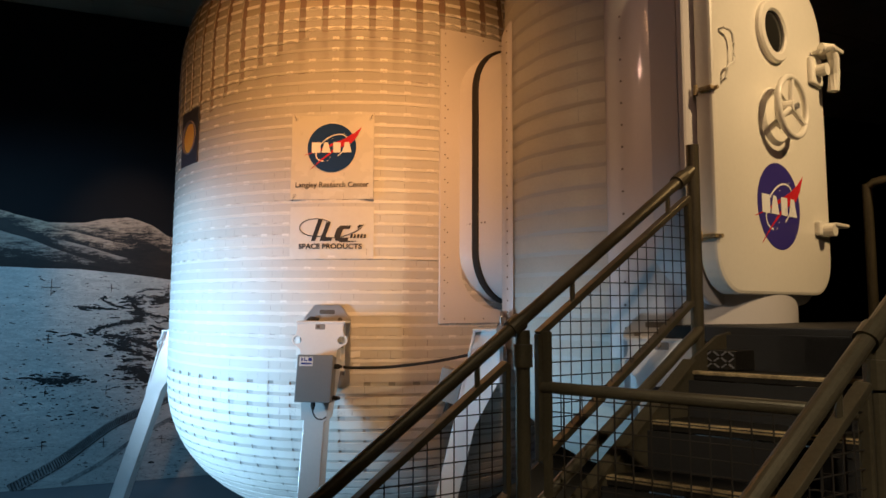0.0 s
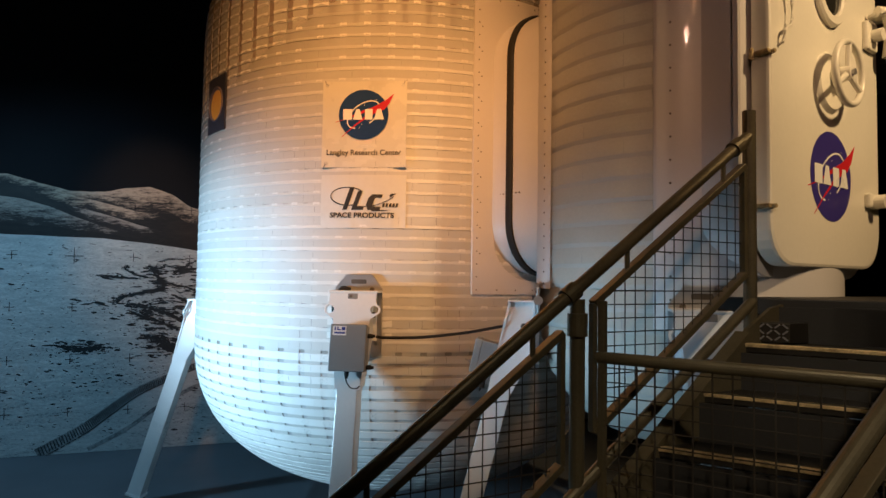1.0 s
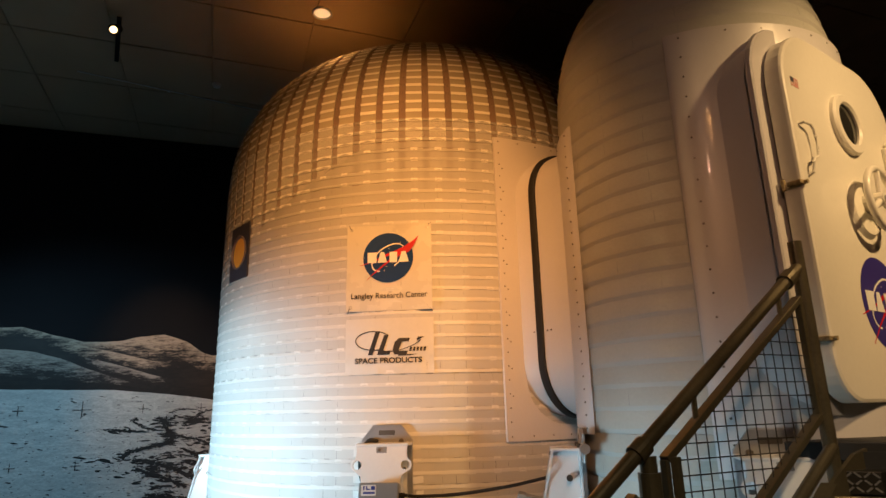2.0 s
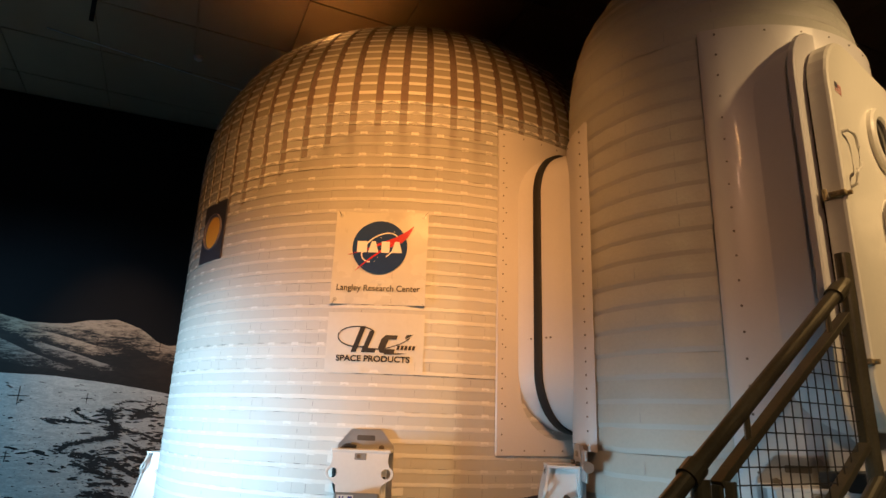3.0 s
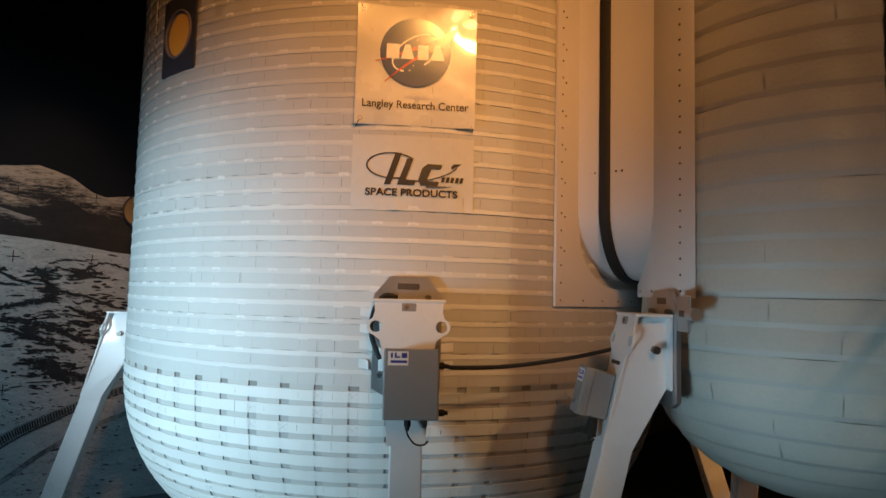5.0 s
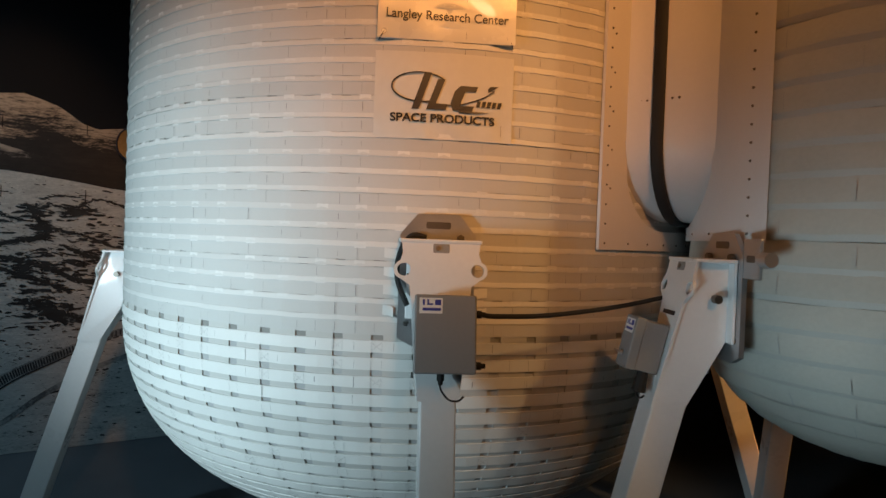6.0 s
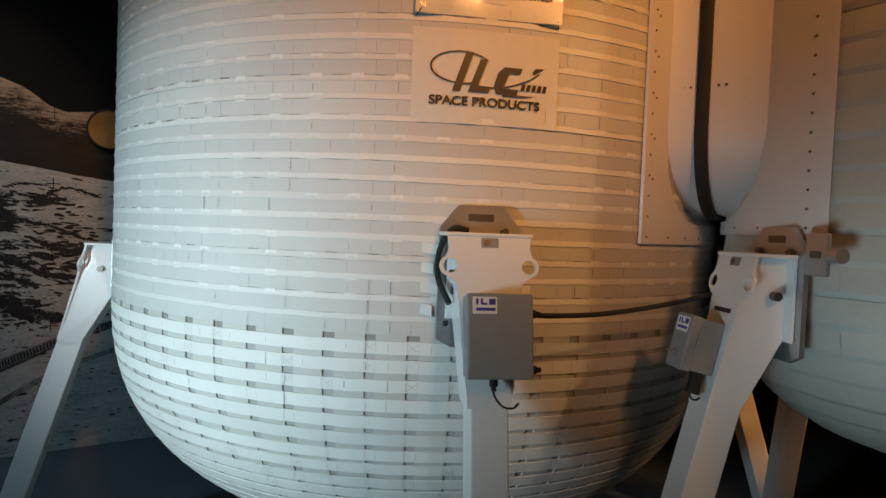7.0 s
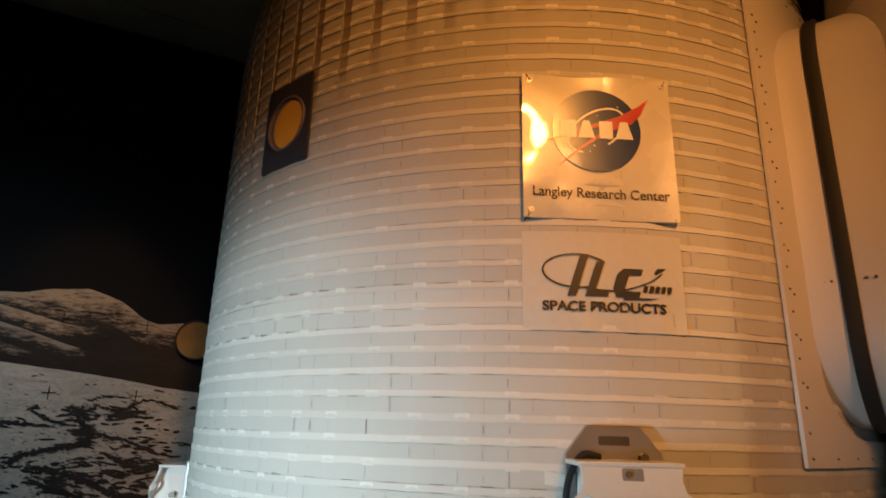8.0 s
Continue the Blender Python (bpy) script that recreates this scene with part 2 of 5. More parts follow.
def smoothpath(pts, n=8):
    """A rounded run through the points (Catmull-Rom)."""
    out = []
    p = [Vector(q) for q in pts]
    p = [p[0] * 2 - p[1]] + p + [p[-1] * 2 - p[-2]]
    for i in range(1, len(p) - 2):
        for k in range(n):
            t = k / n
            a, b, c, d = p[i - 1:i + 3]
            out.append(0.5 * ((2 * b) + (c - a) * t + (2 * a - 5 * b + 4 * c - d) * t * t + (3 * b - a - 3 * c + d) * t ** 3))
    return out + [p[-2]]


def ribbon(pts, w, y, closed=False):
    """A flat painted stroke in the xz plane."""
    bm = bmesh.new()
    pts = [Vector((q[0], 0, q[1])) for q in pts]
    ws = w if isinstance(w, (list, tuple)) else [w] * len(pts)
    rows = []
    for i, p in enumerate(pts):
        d = (pts[(i + 1) % len(pts) if closed else min(i + 1, len(pts) - 1)] - pts[i - 1 if closed or i else 0]).normalized()
        s = Vector((-d.z, 0, d.x)) * ws[i] / 2
        rows.append((bm.verts.new(p + s + Vector((0, y, 0))), bm.verts.new(p - s + Vector((0, y, 0)))))
    for a, b in list(zip(rows, rows[1:])) + ([(rows[-1], rows[0])] if closed else []):
        bm.faces.new((a[0], b[0], b[1], a[1]))
    bmesh.ops.recalc_face_normals(bm, faces=list(bm.faces))
    return bm


# ---- the hall ----
FLOOR = -0.34
CEIL = 5.55
floor = part("floor", boxed((-9.2, -4.4, FLOOR - 0.1), (8, 14.4, FLOOR)), FLOORM, None)
tagged(floor, "dark grey carpeted exhibition hall floor", "floor", kind="structure")
bm = bmesh.new()
for i in range(-12, 14):
    for j in range(-9, 16):
        box(bm, (i * 0.9 - 0.441, j * 0.9 - 0.441, CEIL), (i * 0.9 + 0.441, j * 0.9 + 0.441, CEIL + 0.03))
box(bm, (-13, -11, CEIL + 0.026), (14, 16, CEIL + 0.1))
bmesh.ops.rotate(bm, cent=(0, 3, 0), matrix=Matrix.Rotation(radians(30.7), 3, "Z"), verts=list(bm.verts))
ceiling = part("ceiling", bm, CEILM, None)
tagged(ceiling, "dim brown square-tiled suspended ceiling", "ceiling", kind="structure")

MURAL = pose(-4.7, 7.2, 0, 0, 0, 28)
def hall_wall(name, lo, hi, m=None):
    w = part(name, boxed(lo, hi), BLACKWALL, None, m=m)
    tagged(w, "plain black painted exhibition wall", "wall", kind="structure")
hall_wall("wall_north", (-5.5, 0.02, FLOOR), (13.9, 0.2, CEIL), MURAL)
hall_wall("wall_west", (-8.2, -4, FLOOR), (-8.0, 6.2, CEIL))
hall_wall("wall_east", (7.5, -4, FLOOR), (7.7, 14.2, CEIL))
hall_wall("wall_south", (-8.2, -4.2, FLOOR), (7.7, -4.0, CEIL))

# ---- the habitat ----
MAIN = (-0.95, 6.05)
AXIS = -38.8
HAB = pose(*MAIN, 0, 0, 0, AXIS)
R, AIR, AR = 1.83, 2.75, 0.835


def profile(r, ztop, htop, ptop, zbot, hbot, pbot, step=0.02, cut=0.16):
    """Points (radius, height) up the side, from the bowl's foot to the dome's crown, with a gap at the poles."""
    pts = []
    for k in range(121):
        u = 1 - k / 120
        a = u * math.pi / 2
        pts.append((r * abs(math.cos(a)) ** (2 / pbot), zbot - hbot * math.sin(a) ** (2 / pbot)))
    n = int((ztop - zbot) / step)
    pts += [(r, zbot + (ztop - zbot) * k / n) for k in range(1, n)]
    for k in range(121):
        a = k / 120 * math.pi / 2
        pts.append((r * abs(math.cos(a)) ** (2 / ptop), ztop + htop * math.sin(a) ** (2 / ptop)))
    out, run = [], 0.0
    for i, p in enumerate(pts):
        if i:
            run += math.dist(p, pts[i - 1])
        out.append((run, *p))
    return np.array(out)


def on_profile(pr, s):
    r, z = np.interp(s, pr[:, 0], pr[:, 1]), np.interp(s, pr[:, 0], pr[:, 2])
    e = 0.01
    dr = np.interp(s + e, pr[:, 0], pr[:, 1]) - np.interp(s - e, pr[:, 0], pr[:, 1])
    dz = np.interp(s + e, pr[:, 0], pr[:, 2]) - np.interp(s - e, pr[:, 0], pr[:, 2])
    q = math.hypot(dr, dz) or 1
    return r, z, dz / q, -dr / q


def shell(pr, s0, s1, lift, segs=96, step=0.04):
    bm = bmesh.new()
    rows = []
    n = max(2, int((s1 - s0) / step))
    for i in range(n + 1):
        r, z, nr, nz = on_profile(pr, s0 + (s1 - s0) * i / n)
        rows.append([bm.verts.new(((r + nr * lift) * math.cos(k * math.tau / segs), (r + nr * lift) * math.sin(k * math.tau / segs), z + nz * lift)) for k in range(segs)])
    for a, b in zip(rows, rows[1:]):
        for k in range(segs):
            bm.faces.new((a[k], a[(k + 1) % segs], b[(k + 1) % segs], b[k]))
    return bm


def strapmesh(rows):
    """A band with thickness from rows of (inner low, outer low, outer high, inner high)."""
    vs, fs = [], []
    for r in rows:
        vs += r
    n = len(rows)
    for i in range(n - 1):
        a, b = 4 * i, 4 * i + 4
        for j in range(3):
            fs.append((a + j, b + j, b + j + 1, a + j + 1))
    me = bpy.data.meshes.new("strap")
    me.from_pydata(vs, [], fs)
    return me


def hoop(parent, pr, sc, w, count, lift, amp, mat, rnd, lip=0.0, thick=0.0022):
    """One strap round a module at the run sc up its side, riding up over the straps beneath."""
    ph, tilt = rnd.uniform(0, 6.28), rnd.uniform(0.001, 0.0032)
    rows = []
    for k in range(4 * count + 1):
        a = k * math.tau / count / 4
        wave = amp if k % 4 == 0 else (-amp if k % 4 == 2 else 0)
        sag = tilt * math.sin(3 * a + ph) + rnd.uniform(-0.0012, 0.0012)
        quad = []
        for ds, up in ((-w / 2, 0), (-w / 2, 1), (w / 2, 1), (w / 2, 0)):
            r, z, nr, nz = on_profile(pr, sc + ds + sag)
            h = lift + wave + (thick if up else -0.004) + (lip if ds < 0 and up else 0)
            quad.append(((r + nr * h) * math.cos(a), (r + nr * h) * math.sin(a), z + nz * h))
        rows.append(quad)
    me = strapmesh(rows)
    me.materials.append(mat)
    part("hoop_strap", me, mat, parent)


def meridian(parent, pr, a, vwidth, count, s0, s1, lift, mat, step=0.03):
    rows = []
    n = int((s1 - s0) / step)
    for i in range(n + 1):
        r, z, nr, nz = on_profile(pr, s0 + (s1 - s0) * i / n)
        da = min(vwidth / 2 / max(r, 0.05), 0.46 * math.tau / count) if vwidth != 0.112 else 0.345 * math.tau / count
        rows.append([((r + nr * (lift + u)) * math.cos(a + d), (r + nr * (lift + u)) * math.sin(a + d), z + nz * (lift + u)) for d, u in ((-da, -0.005), (-da, 0.0018), (da, 0.0018), (da, -0.005))][::-1])
    me = strapmesh(rows)
    me.materials.append(mat)
    part("meridian_strap", me, mat, parent)


rnd = random.Random(4)
main = thing("habitat_module", pose(*MAIN, 0, 0, 0, AXIS), "tall white inflatable habitat cylinder woven from webbing straps on white legs", "habitat")
MP = profile(R, 3.72, 1.46, 2.45, 1.35, 1.30, 2.35)
total = MP[-1, 0]
s_side0 = float(np.interp(1.34, MP[:, 2], MP[:, 0]))
s_side1 = float(np.interp(3.93, MP[:, 2], MP[:, 0]))
part("bowl_liner", shell(MP, 0.02, s_side0, 0), BOWLLINER, main, "dark fabric below the side", smooth=True)
part("side_liner", shell(MP, s_side0, s_side1 - 1.3, 0), LINER, main, "grey fabric wall", smooth=True)
# backing darkened in its colour for strap gaps that grazing light brings out
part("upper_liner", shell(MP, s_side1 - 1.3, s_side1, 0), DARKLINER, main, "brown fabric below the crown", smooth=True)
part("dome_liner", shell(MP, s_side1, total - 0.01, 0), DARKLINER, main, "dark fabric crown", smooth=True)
PITCH, COLS = 0.0755, 70
for row in range(int((total - 1.0) / PITCH)):
    sc = 0.55 + row * PITCH + rnd.uniform(-0.003, 0.003)
    if sc < s_side0:
        hoop(main, MP, sc, 0.0495 * rnd.uniform(0.95, 1.06), COLS, 0.0075, 0.0012, HOOP, rnd, 0.0016)
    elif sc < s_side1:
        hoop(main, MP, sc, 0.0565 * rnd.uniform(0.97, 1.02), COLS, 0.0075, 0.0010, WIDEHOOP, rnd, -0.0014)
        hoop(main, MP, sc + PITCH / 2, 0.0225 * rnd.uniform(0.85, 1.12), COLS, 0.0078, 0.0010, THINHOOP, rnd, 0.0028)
    else:
        hoop(main, MP, sc + PITCH / 2, 0.026 * rnd.uniform(0.9, 1.1), COLS, 0.0085, 0.0012, SHEER, rnd)
for k in range(COLS):
    meridian(main, MP, k * math.tau / COLS + rnd.uniform(-0.0015, 0.0015), 0.118, COLS, 0.5, s_side1, 0.0045, STRAP)
    meridian(main, MP, k * math.tau / COLS, 0.112, COLS, s_side1 - 0.002, total - 0.4, 0.0047, DOMESTRAP)
bm = bmesh.new()
for k in range(2 * COLS):
    a = (k + 0.85) * math.tau / COLS / 2
    dense = rnd.random() < 0.25
    for row in range(int((s_side1 - s_side0) / PITCH) + 4):
        if rnd.random() > (0.75 if dense else 0.32):
            continue
        sc = 0.55 + (row + math.ceil((s_side0 - 0.55) / PITCH) - 4) * PITCH
        h, w, aa = rnd.uniform(0.010, 0.026), rnd.choice((0.0005, 0.0006, 0.0008, 0.0008, 0.0013)), a + rnd.uniform(-0.002, 0.002)
        q = []
        for d, ds in ((-w, -h), (w, -h), (w, h), (-w, h)):
            r, z, nr, nz = on_profile(MP, sc + ds)
            q.append(bm.verts.new(((r + nr * 0.0128) * math.cos(aa + d / r), (r + nr * 0.0128) * math.sin(aa + d / r), z + nz * 0.0128)))
        bm.faces.new(q)
pads, sidepads = bmesh.new(), bmesh.new()
for row in range(int((s_side0 - 0.55) / PITCH) + 2, int((total - 1.0) / PITCH)):
    sc = 0.55 + (row + 0.5) * PITCH
    dome = sc > s_side1
    for k in range(COLS):
        aa = k * math.tau / COLS
        z = float(np.interp(sc, MP[:, 0], MP[:, 2]))
        # wide pads follow the flank bias that paints in grazing light
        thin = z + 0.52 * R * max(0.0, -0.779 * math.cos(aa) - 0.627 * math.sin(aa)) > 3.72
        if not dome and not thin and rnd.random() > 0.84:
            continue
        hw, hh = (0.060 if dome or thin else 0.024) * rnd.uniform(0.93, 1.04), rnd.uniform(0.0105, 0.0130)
        q = []
        for d, ds in ((-hw, -hh), (hw, -hh), (hw, hh), (-hw, hh)):
            r, z, nr, nz = on_profile(MP, sc + ds + rnd.uniform(-0.001, 0.001))
            d = math.copysign(min(abs(d) / r, 0.35 * math.tau / COLS), d)
            lift = 0.0135 if dome else 0.0122
            q.append((pads if dome else sidepads).verts.new(((r + nr * lift) * math.cos(aa + d), (r + nr * lift) * math.sin(aa + d), z + nz * lift)))
        (pads if dome else sidepads).faces.new(q)
boxes = bmesh.new()
for row in range(8, int((s_side0 - 0.55) / PITCH) + 2):
    for k in range(COLS):
        if rnd.random() > 0.45:
            continue
        sc, a0 = 0.55 + row * PITCH, (k + 0.5) * math.tau / COLS
        lines = [(-0.022, -0.018, -0.022, 0.018), (0.022, -0.018, 0.022, 0.018)]
        if rnd.random() < 0.5:
            lines += [(-0.022, -0.018, 0.022, 0.018), (-0.022, 0.018, 0.022, -0.018)]
        for x0, u0, x1, u1 in lines:
            n = Vector((u1 - u0, x0 - x1)).normalized() * 0.0005
            q = []
            for x, u in ((x0 + n.x, u0 + n.y), (x0 - n.x, u0 - n.y), (x1 - n.x, u1 - n.y), (x1 + n.x, u1 + n.y)):
                r, z, nr, nz = on_profile(MP, sc + u)
                q.append(boxes.verts.new(((r + nr * 0.0122) * math.cos(a0 + x / r), (r + nr * 0.0122) * math.sin(a0 + x / r), z + nz * 0.0122)))
            boxes.faces.new(q)
tagged(part("box_stitching", boxes, THREAD, main, "faint crossed box stitches"), kind="stuff")
tagged(part("strap_crossing", pads, PAD, main, "bright crossings where straps overlap"), kind="stuff")
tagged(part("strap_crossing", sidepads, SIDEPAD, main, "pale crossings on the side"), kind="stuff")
tagged(part("seam_stitching", bm, STITCH, main, "dark seam ends between the straps"), kind="stuff")

air = thing("airlock_module", HAB @ pose(AIR, 0, 0), "smaller white cloth-covered inflatable airlock cylinder beside the habitat", "airlock")
AP = profile(AR, 3.75, 1.05, 2.3, 1.68, 0.78, 2.3)
atot = AP[-1, 0]
APITCH, ASTRIP = 0.113, 0.024
part("cover_lining", shell(AP, 0.02, atot - 0.01, -0.012, 64, 0.06), COVERSTRIP, air, "cloth lining", smooth=True)


def lapped_course(s0):
    """One course of the cover: a wide cloth leaning up and out, and the narrow strip that turns back under it."""
    cloth, strip = bmesh.new(), bmesh.new()
    ph, segs = rnd.uniform(0, 6.28), 108
    rows = []
    for ds, h in ((0.0, -0.0046), (ASTRIP, 0.0026), (ASTRIP + 0.012, 0.0028), (ASTRIP + 0.045, 0.0004), (APITCH + 0.002, -0.0048)):
        row = []
        for k in range(segs):
            a = k * math.tau / segs
            sag = 0.004 * noise.noise(Vector((6 * math.cos(a), 6 * math.sin(a), s0 * 9))) + 0.0025 * math.sin(2 * a + ph)
            puff = 0.003 * noise.noise(Vector((11 * math.cos(a), 11 * math.sin(a), s0 * 7 + 4)))
            r, z, nr, nz = on_profile(AP, s0 + ds + sag)
            q = h + puff * (1 if ds > 0 else 0.4)
            row.append(((r + nr * q) * math.cos(a), (r + nr * q) * math.sin(a), z + nz * q))
        rows.append(row)
    for bm2, band in ((strip, rows[:2]), (cloth, rows[1:])):
        vs = [[bm2.verts.new(p) for p in row] for row in band]
        for a, b in zip(vs, vs[1:]):
            for k in range(segs):
                bm2.faces.new((a[k], a[(k + 1) % segs], b[(k + 1) % segs], b[k]))
    part("cover_course", cloth, COVER, air, smooth=True)
    part("cover_strip", strip, COVERSTRIP, air, smooth=True)


for row in range(int((atot - 0.45) / APITCH)):
    lapped_course(0.30 + row * APITCH)
seams = bmesh.new()
for k in range(22):
    a0 = k * math.tau / 22 + rnd.uniform(-0.03, 0.03)
    for row in range(int((atot - 0.62) / APITCH)):
        if rnd.random() < 0.55:
            continue
        w, off = rnd.choice((0.0011, 0.0016, 0.0024)), rnd.uniform(-0.008, 0.008)
        s0 = 0.30 + row * APITCH + ASTRIP
        q = []
        for d, ds in ((-w, 0.004), (w, 0.004), (w * 0.5, 0.070), (-w * 0.5, 0.070)):
            r, z, nr, nz = on_profile(AP, s0 + ds)
            q.append(seams.verts.new(((r + nr * 0.0075) * math.cos(a0 + off + d / r), (r + nr * 0.0075) * math.sin(a0 + off + d / r), z + nz * 0.0075)))
        seams.faces.new(q)
tagged(part("cover_seam", seams, THREAD, air, "short upright seams in the cloth"), kind="stuff")

# tunnel between the two modules, with curved mounting plates
RIV = bmesh.new()
bmesh.ops.create_cone(RIV, cap_ends=True, segments=8, radius1=0.0064, radius2=0.004, depth=0.006)
RIV = mesh(RIV, "rivet", SCREW)


def rivet(parent, p, nrm):
    part("rivet", RIV, SCREW, parent, m=Matrix.Translation(p) @ Vector(nrm).to_track_quat("Z", "Y").to_matrix().to_4x4())


def bent_plate(c, r, half, z0, z1, side, hw, hh, hz, hr, th=0.012):
    """A plate bent round a module, wide 2*half, with a rounded opening 2*hw wide and 2*hh high about hz.
    c: the module's place on the axis; side: +1 or -1, which way along the axis it faces."""
    bm = bmesh.new()
    es = []
    outer = []
    for a, b in (((-half, z0), (half, z0)), ((half, z0), (half, z1)), ((half, z1), (-half, z1)), ((-half, z1), (-half, z0))):
        outer += [(a[0] + (b[0] - a[0]) * k / 16, a[1] + (b[1] - a[1]) * k / 16) for k in range(16)]
    inner = [(x, z + hz) for x, z in rounded(2 * hw, 2 * hh, hr, 8)]
    for lp in (outer, inner):
        vs = [bm.verts.new((x, 0, z)) for x, z in lp]
        es += [bm.edges.new((vs[i], vs[(i + 1) % len(vs)])) for i in range(len(vs))]
    bmesh.ops.triangle_fill(bm, edges=es, use_beauty=True, use_dissolve=False)
    for x in np.arange(-half, half, half / 12)[1:]:
        bmesh.ops.bisect_plane(bm, geom=list(bm.verts) + list(bm.edges) + list(bm.faces), plane_co=(float(x), 0, 0), plane_no=(1, 0, 0))
    r0 = bmesh.ops.extrude_face_region(bm, geom=list(bm.faces))
    top = {v for v in r0["geom"] if isinstance(v, bmesh.types.BMVert)}
    for v in bm.verts:
        rr = r + (th if v in top else 0.0)
        y, z = v.co.x, v.co.z
        v.co = (c + side * math.sqrt(max(rr * rr - y * y, 1e-4)), y, z)
    bmesh.ops.recalc_face_normals(bm, faces=list(bm.faces))
    return bm


def plate_rivets(parent, c, r, half, z0, z1, side, nz, edge=0.03):
    for y in (-half + edge, half - edge):
        x = c + side * math.sqrt(r * r - y * y)
        nrm = (x - c, y, 0)
        for k in range(nz):
            rivet(parent, (x, y, z0 + edge + (z1 - z0 - 2 * edge) * k / (nz - 1)), nrm)
    for z in (z0 + edge, z1 - edge):
        for k in range(1, 10):
            y = -half + edge + (2 * half - 2 * edge) * k / 10
            x = c + side * math.sqrt(r * r - y * y)
            rivet(parent, (x, y, z), (x - c, y, 0))


tunnel = thing("tunnel", HAB, "short white moulded connecting tunnel with a black rubber seal", "tunnel")
PM = (0.745, 1.745, 3.80)
part("mounting_plate", bent_plate(0, R + 0.016, PM[0], PM[1], PM[2], 1, 0.60, 0.88, 2.72, 0.28), PLATE, tunnel, "riveted white plate on the habitat", smooth=True)
plate_rivets(tunnel, 0, R + 0.028, PM[0], PM[1], PM[2], 1, 24)
for z in np.arange(2.02, 3.62, 0.172):
    y = -0.695
    x = math.sqrt((R + 0.028) ** 2 - y * y)
    rivet(tunnel, (x, y, float(z)), (x, y, 0))
PA = (0.755, 1.80, 3.62)
part("mounting_plate", bent_plate(AIR, AR + 0.012, PA[0], PA[1], PA[2], -1, 0.58, 0.86, 2.72, 0.28, 0.01), PLATE, tunnel, "riveted white plate on the airlock", smooth=True)
plate_rivets(tunnel, AIR, AR + 0.022, PA[0], PA[1], PA[2], -1, 26)


def loft(sections, closed=True):
    """Skin through rounded-rectangle sections (x, half width, half height, corner radius, mid height) along the axis."""
    bm = bmesh.new()
    rings = []
    for x, hw, hh, cr, mz in sections:
        rings.append([bm.verts.new((x, y, z + mz)) for y, z in rounded(2 * hw, 2 * hh, cr, 10)])
    for a, b in zip(rings, rings[1:]):
        n = len(a)
        for k in range(n):
            bm.faces.new((a[k], a[(k + 1) % n], b[(k + 1) % n], b[k]))
    bmesh.ops.recalc_face_normals(bm, faces=list(bm.faces))
    return bm


TZ = 2.79
part("tunnel_half", loft([(1.66, 0.645, 0.955, 0.38, TZ), (1.74, 0.617, 0.930, 0.37, TZ), (1.78, 0.603, 0.915, 0.36, TZ), (1.82, 0.592, 0.905, 0.35, TZ), (1.885, 0.585, 0.90, 0.35, TZ)]), GELCOAT, tunnel, "white moulding", smooth=True)
part("tunnel_half", loft([(1.885, 0.585, 0.90, 0.35, TZ), (2.03, 0.585, 0.90, 0.35, TZ), (2.18, 0.60, 0.905, 0.35, TZ), (2.30, 0.65, 0.92, 0.36, TZ), (2.40, 0.70, 0.93, 0.36, TZ)]), GELCOAT, tunnel, "white moulding", smooth=True)
part("rubber_seal", loft([(1.860, 0.56, 0.88, 0.35, TZ), (1.860, 0.597, 0.912, 0.355, TZ), (1.870, 0.604, 0.919, 0.36, TZ), (1.903, 0.604, 0.919, 0.36, TZ), (1.913, 0.597, 0.912, 0.355, TZ), (1.913, 0.56, 0.88, 0.35, TZ)]), RUBBER, tunnel, "black rubber seal", smooth=True)

for x in (1.81, 1.835, 1.945, 1.975):
    rivet(tunnel, (x, -0.5915, 2.42), (0, -1, 0))
# door housing on the airlock's far side, and its hatch door
OUT = pose(1.195, 4.326, 0, 0, 0, -45)
DZ = 2.84
housing = thing("hatch_housing", OUT, "white riveted door housing on the airlock", "door frame")
part("mounting_plate", bent_plate(0, AR + 0.018, 0.765, 1.62, 3.86, 1, 0.60, 0.9, DZ, 0.3, 0.01), PLATE, housing, "riveted white plate", smooth=True)
plate_rivets(housing, 0, AR + 0.028, 0.765, 1.62, 3.86, 1, 20)


def loft_outline(sections):
    bm = bmesh.new()
    rings = [[bm.verts.new((x, y, z)) for y, z in pts] for x, pts in sections]
    for a, b in zip(rings, rings[1:]):
        n = len(a)
        for k in range(n):
            bm.faces.new((a[k], a[(k + 1) % n], b[(k + 1) % n], b[k]))
    bmesh.ops.recalc_face_normals(bm, faces=list(bm.faces))
    return bm


def arch(hw, z0, z1, rb, rt, n=7):
    """A door outline: small lower corners, larger upper corners."""
    pts = []
    for cx, cz, r, a in ((hw - rt, z1 - rt, rt, 0), (-hw + rt, z1 - rt, rt, 90), (-hw + rb, z0 + rb, rb, 180), (hw - rb, z0 + rb, rb, 270)):
        for k in range(n + 1):
            t = radians(a + 90 * k / n)
            pts.append((cx + r * math.cos(t), cz + r * math.sin(t)))
    return pts


part("frame_body", loft_outline([(0.44, arch(0.70, 1.86, 3.84, 0.26, 0.36)), (0.50, arch(0.655, 1.90, 3.80, 0.24, 0.34)), (0.70, arch(0.640, 1.91, 3.79, 0.23, 0.33)), (0.735, arch(0.640, 1.91, 3.79, 0.23, 0.33))]), GELCOAT, housing, "smooth white frame sides", smooth=True)
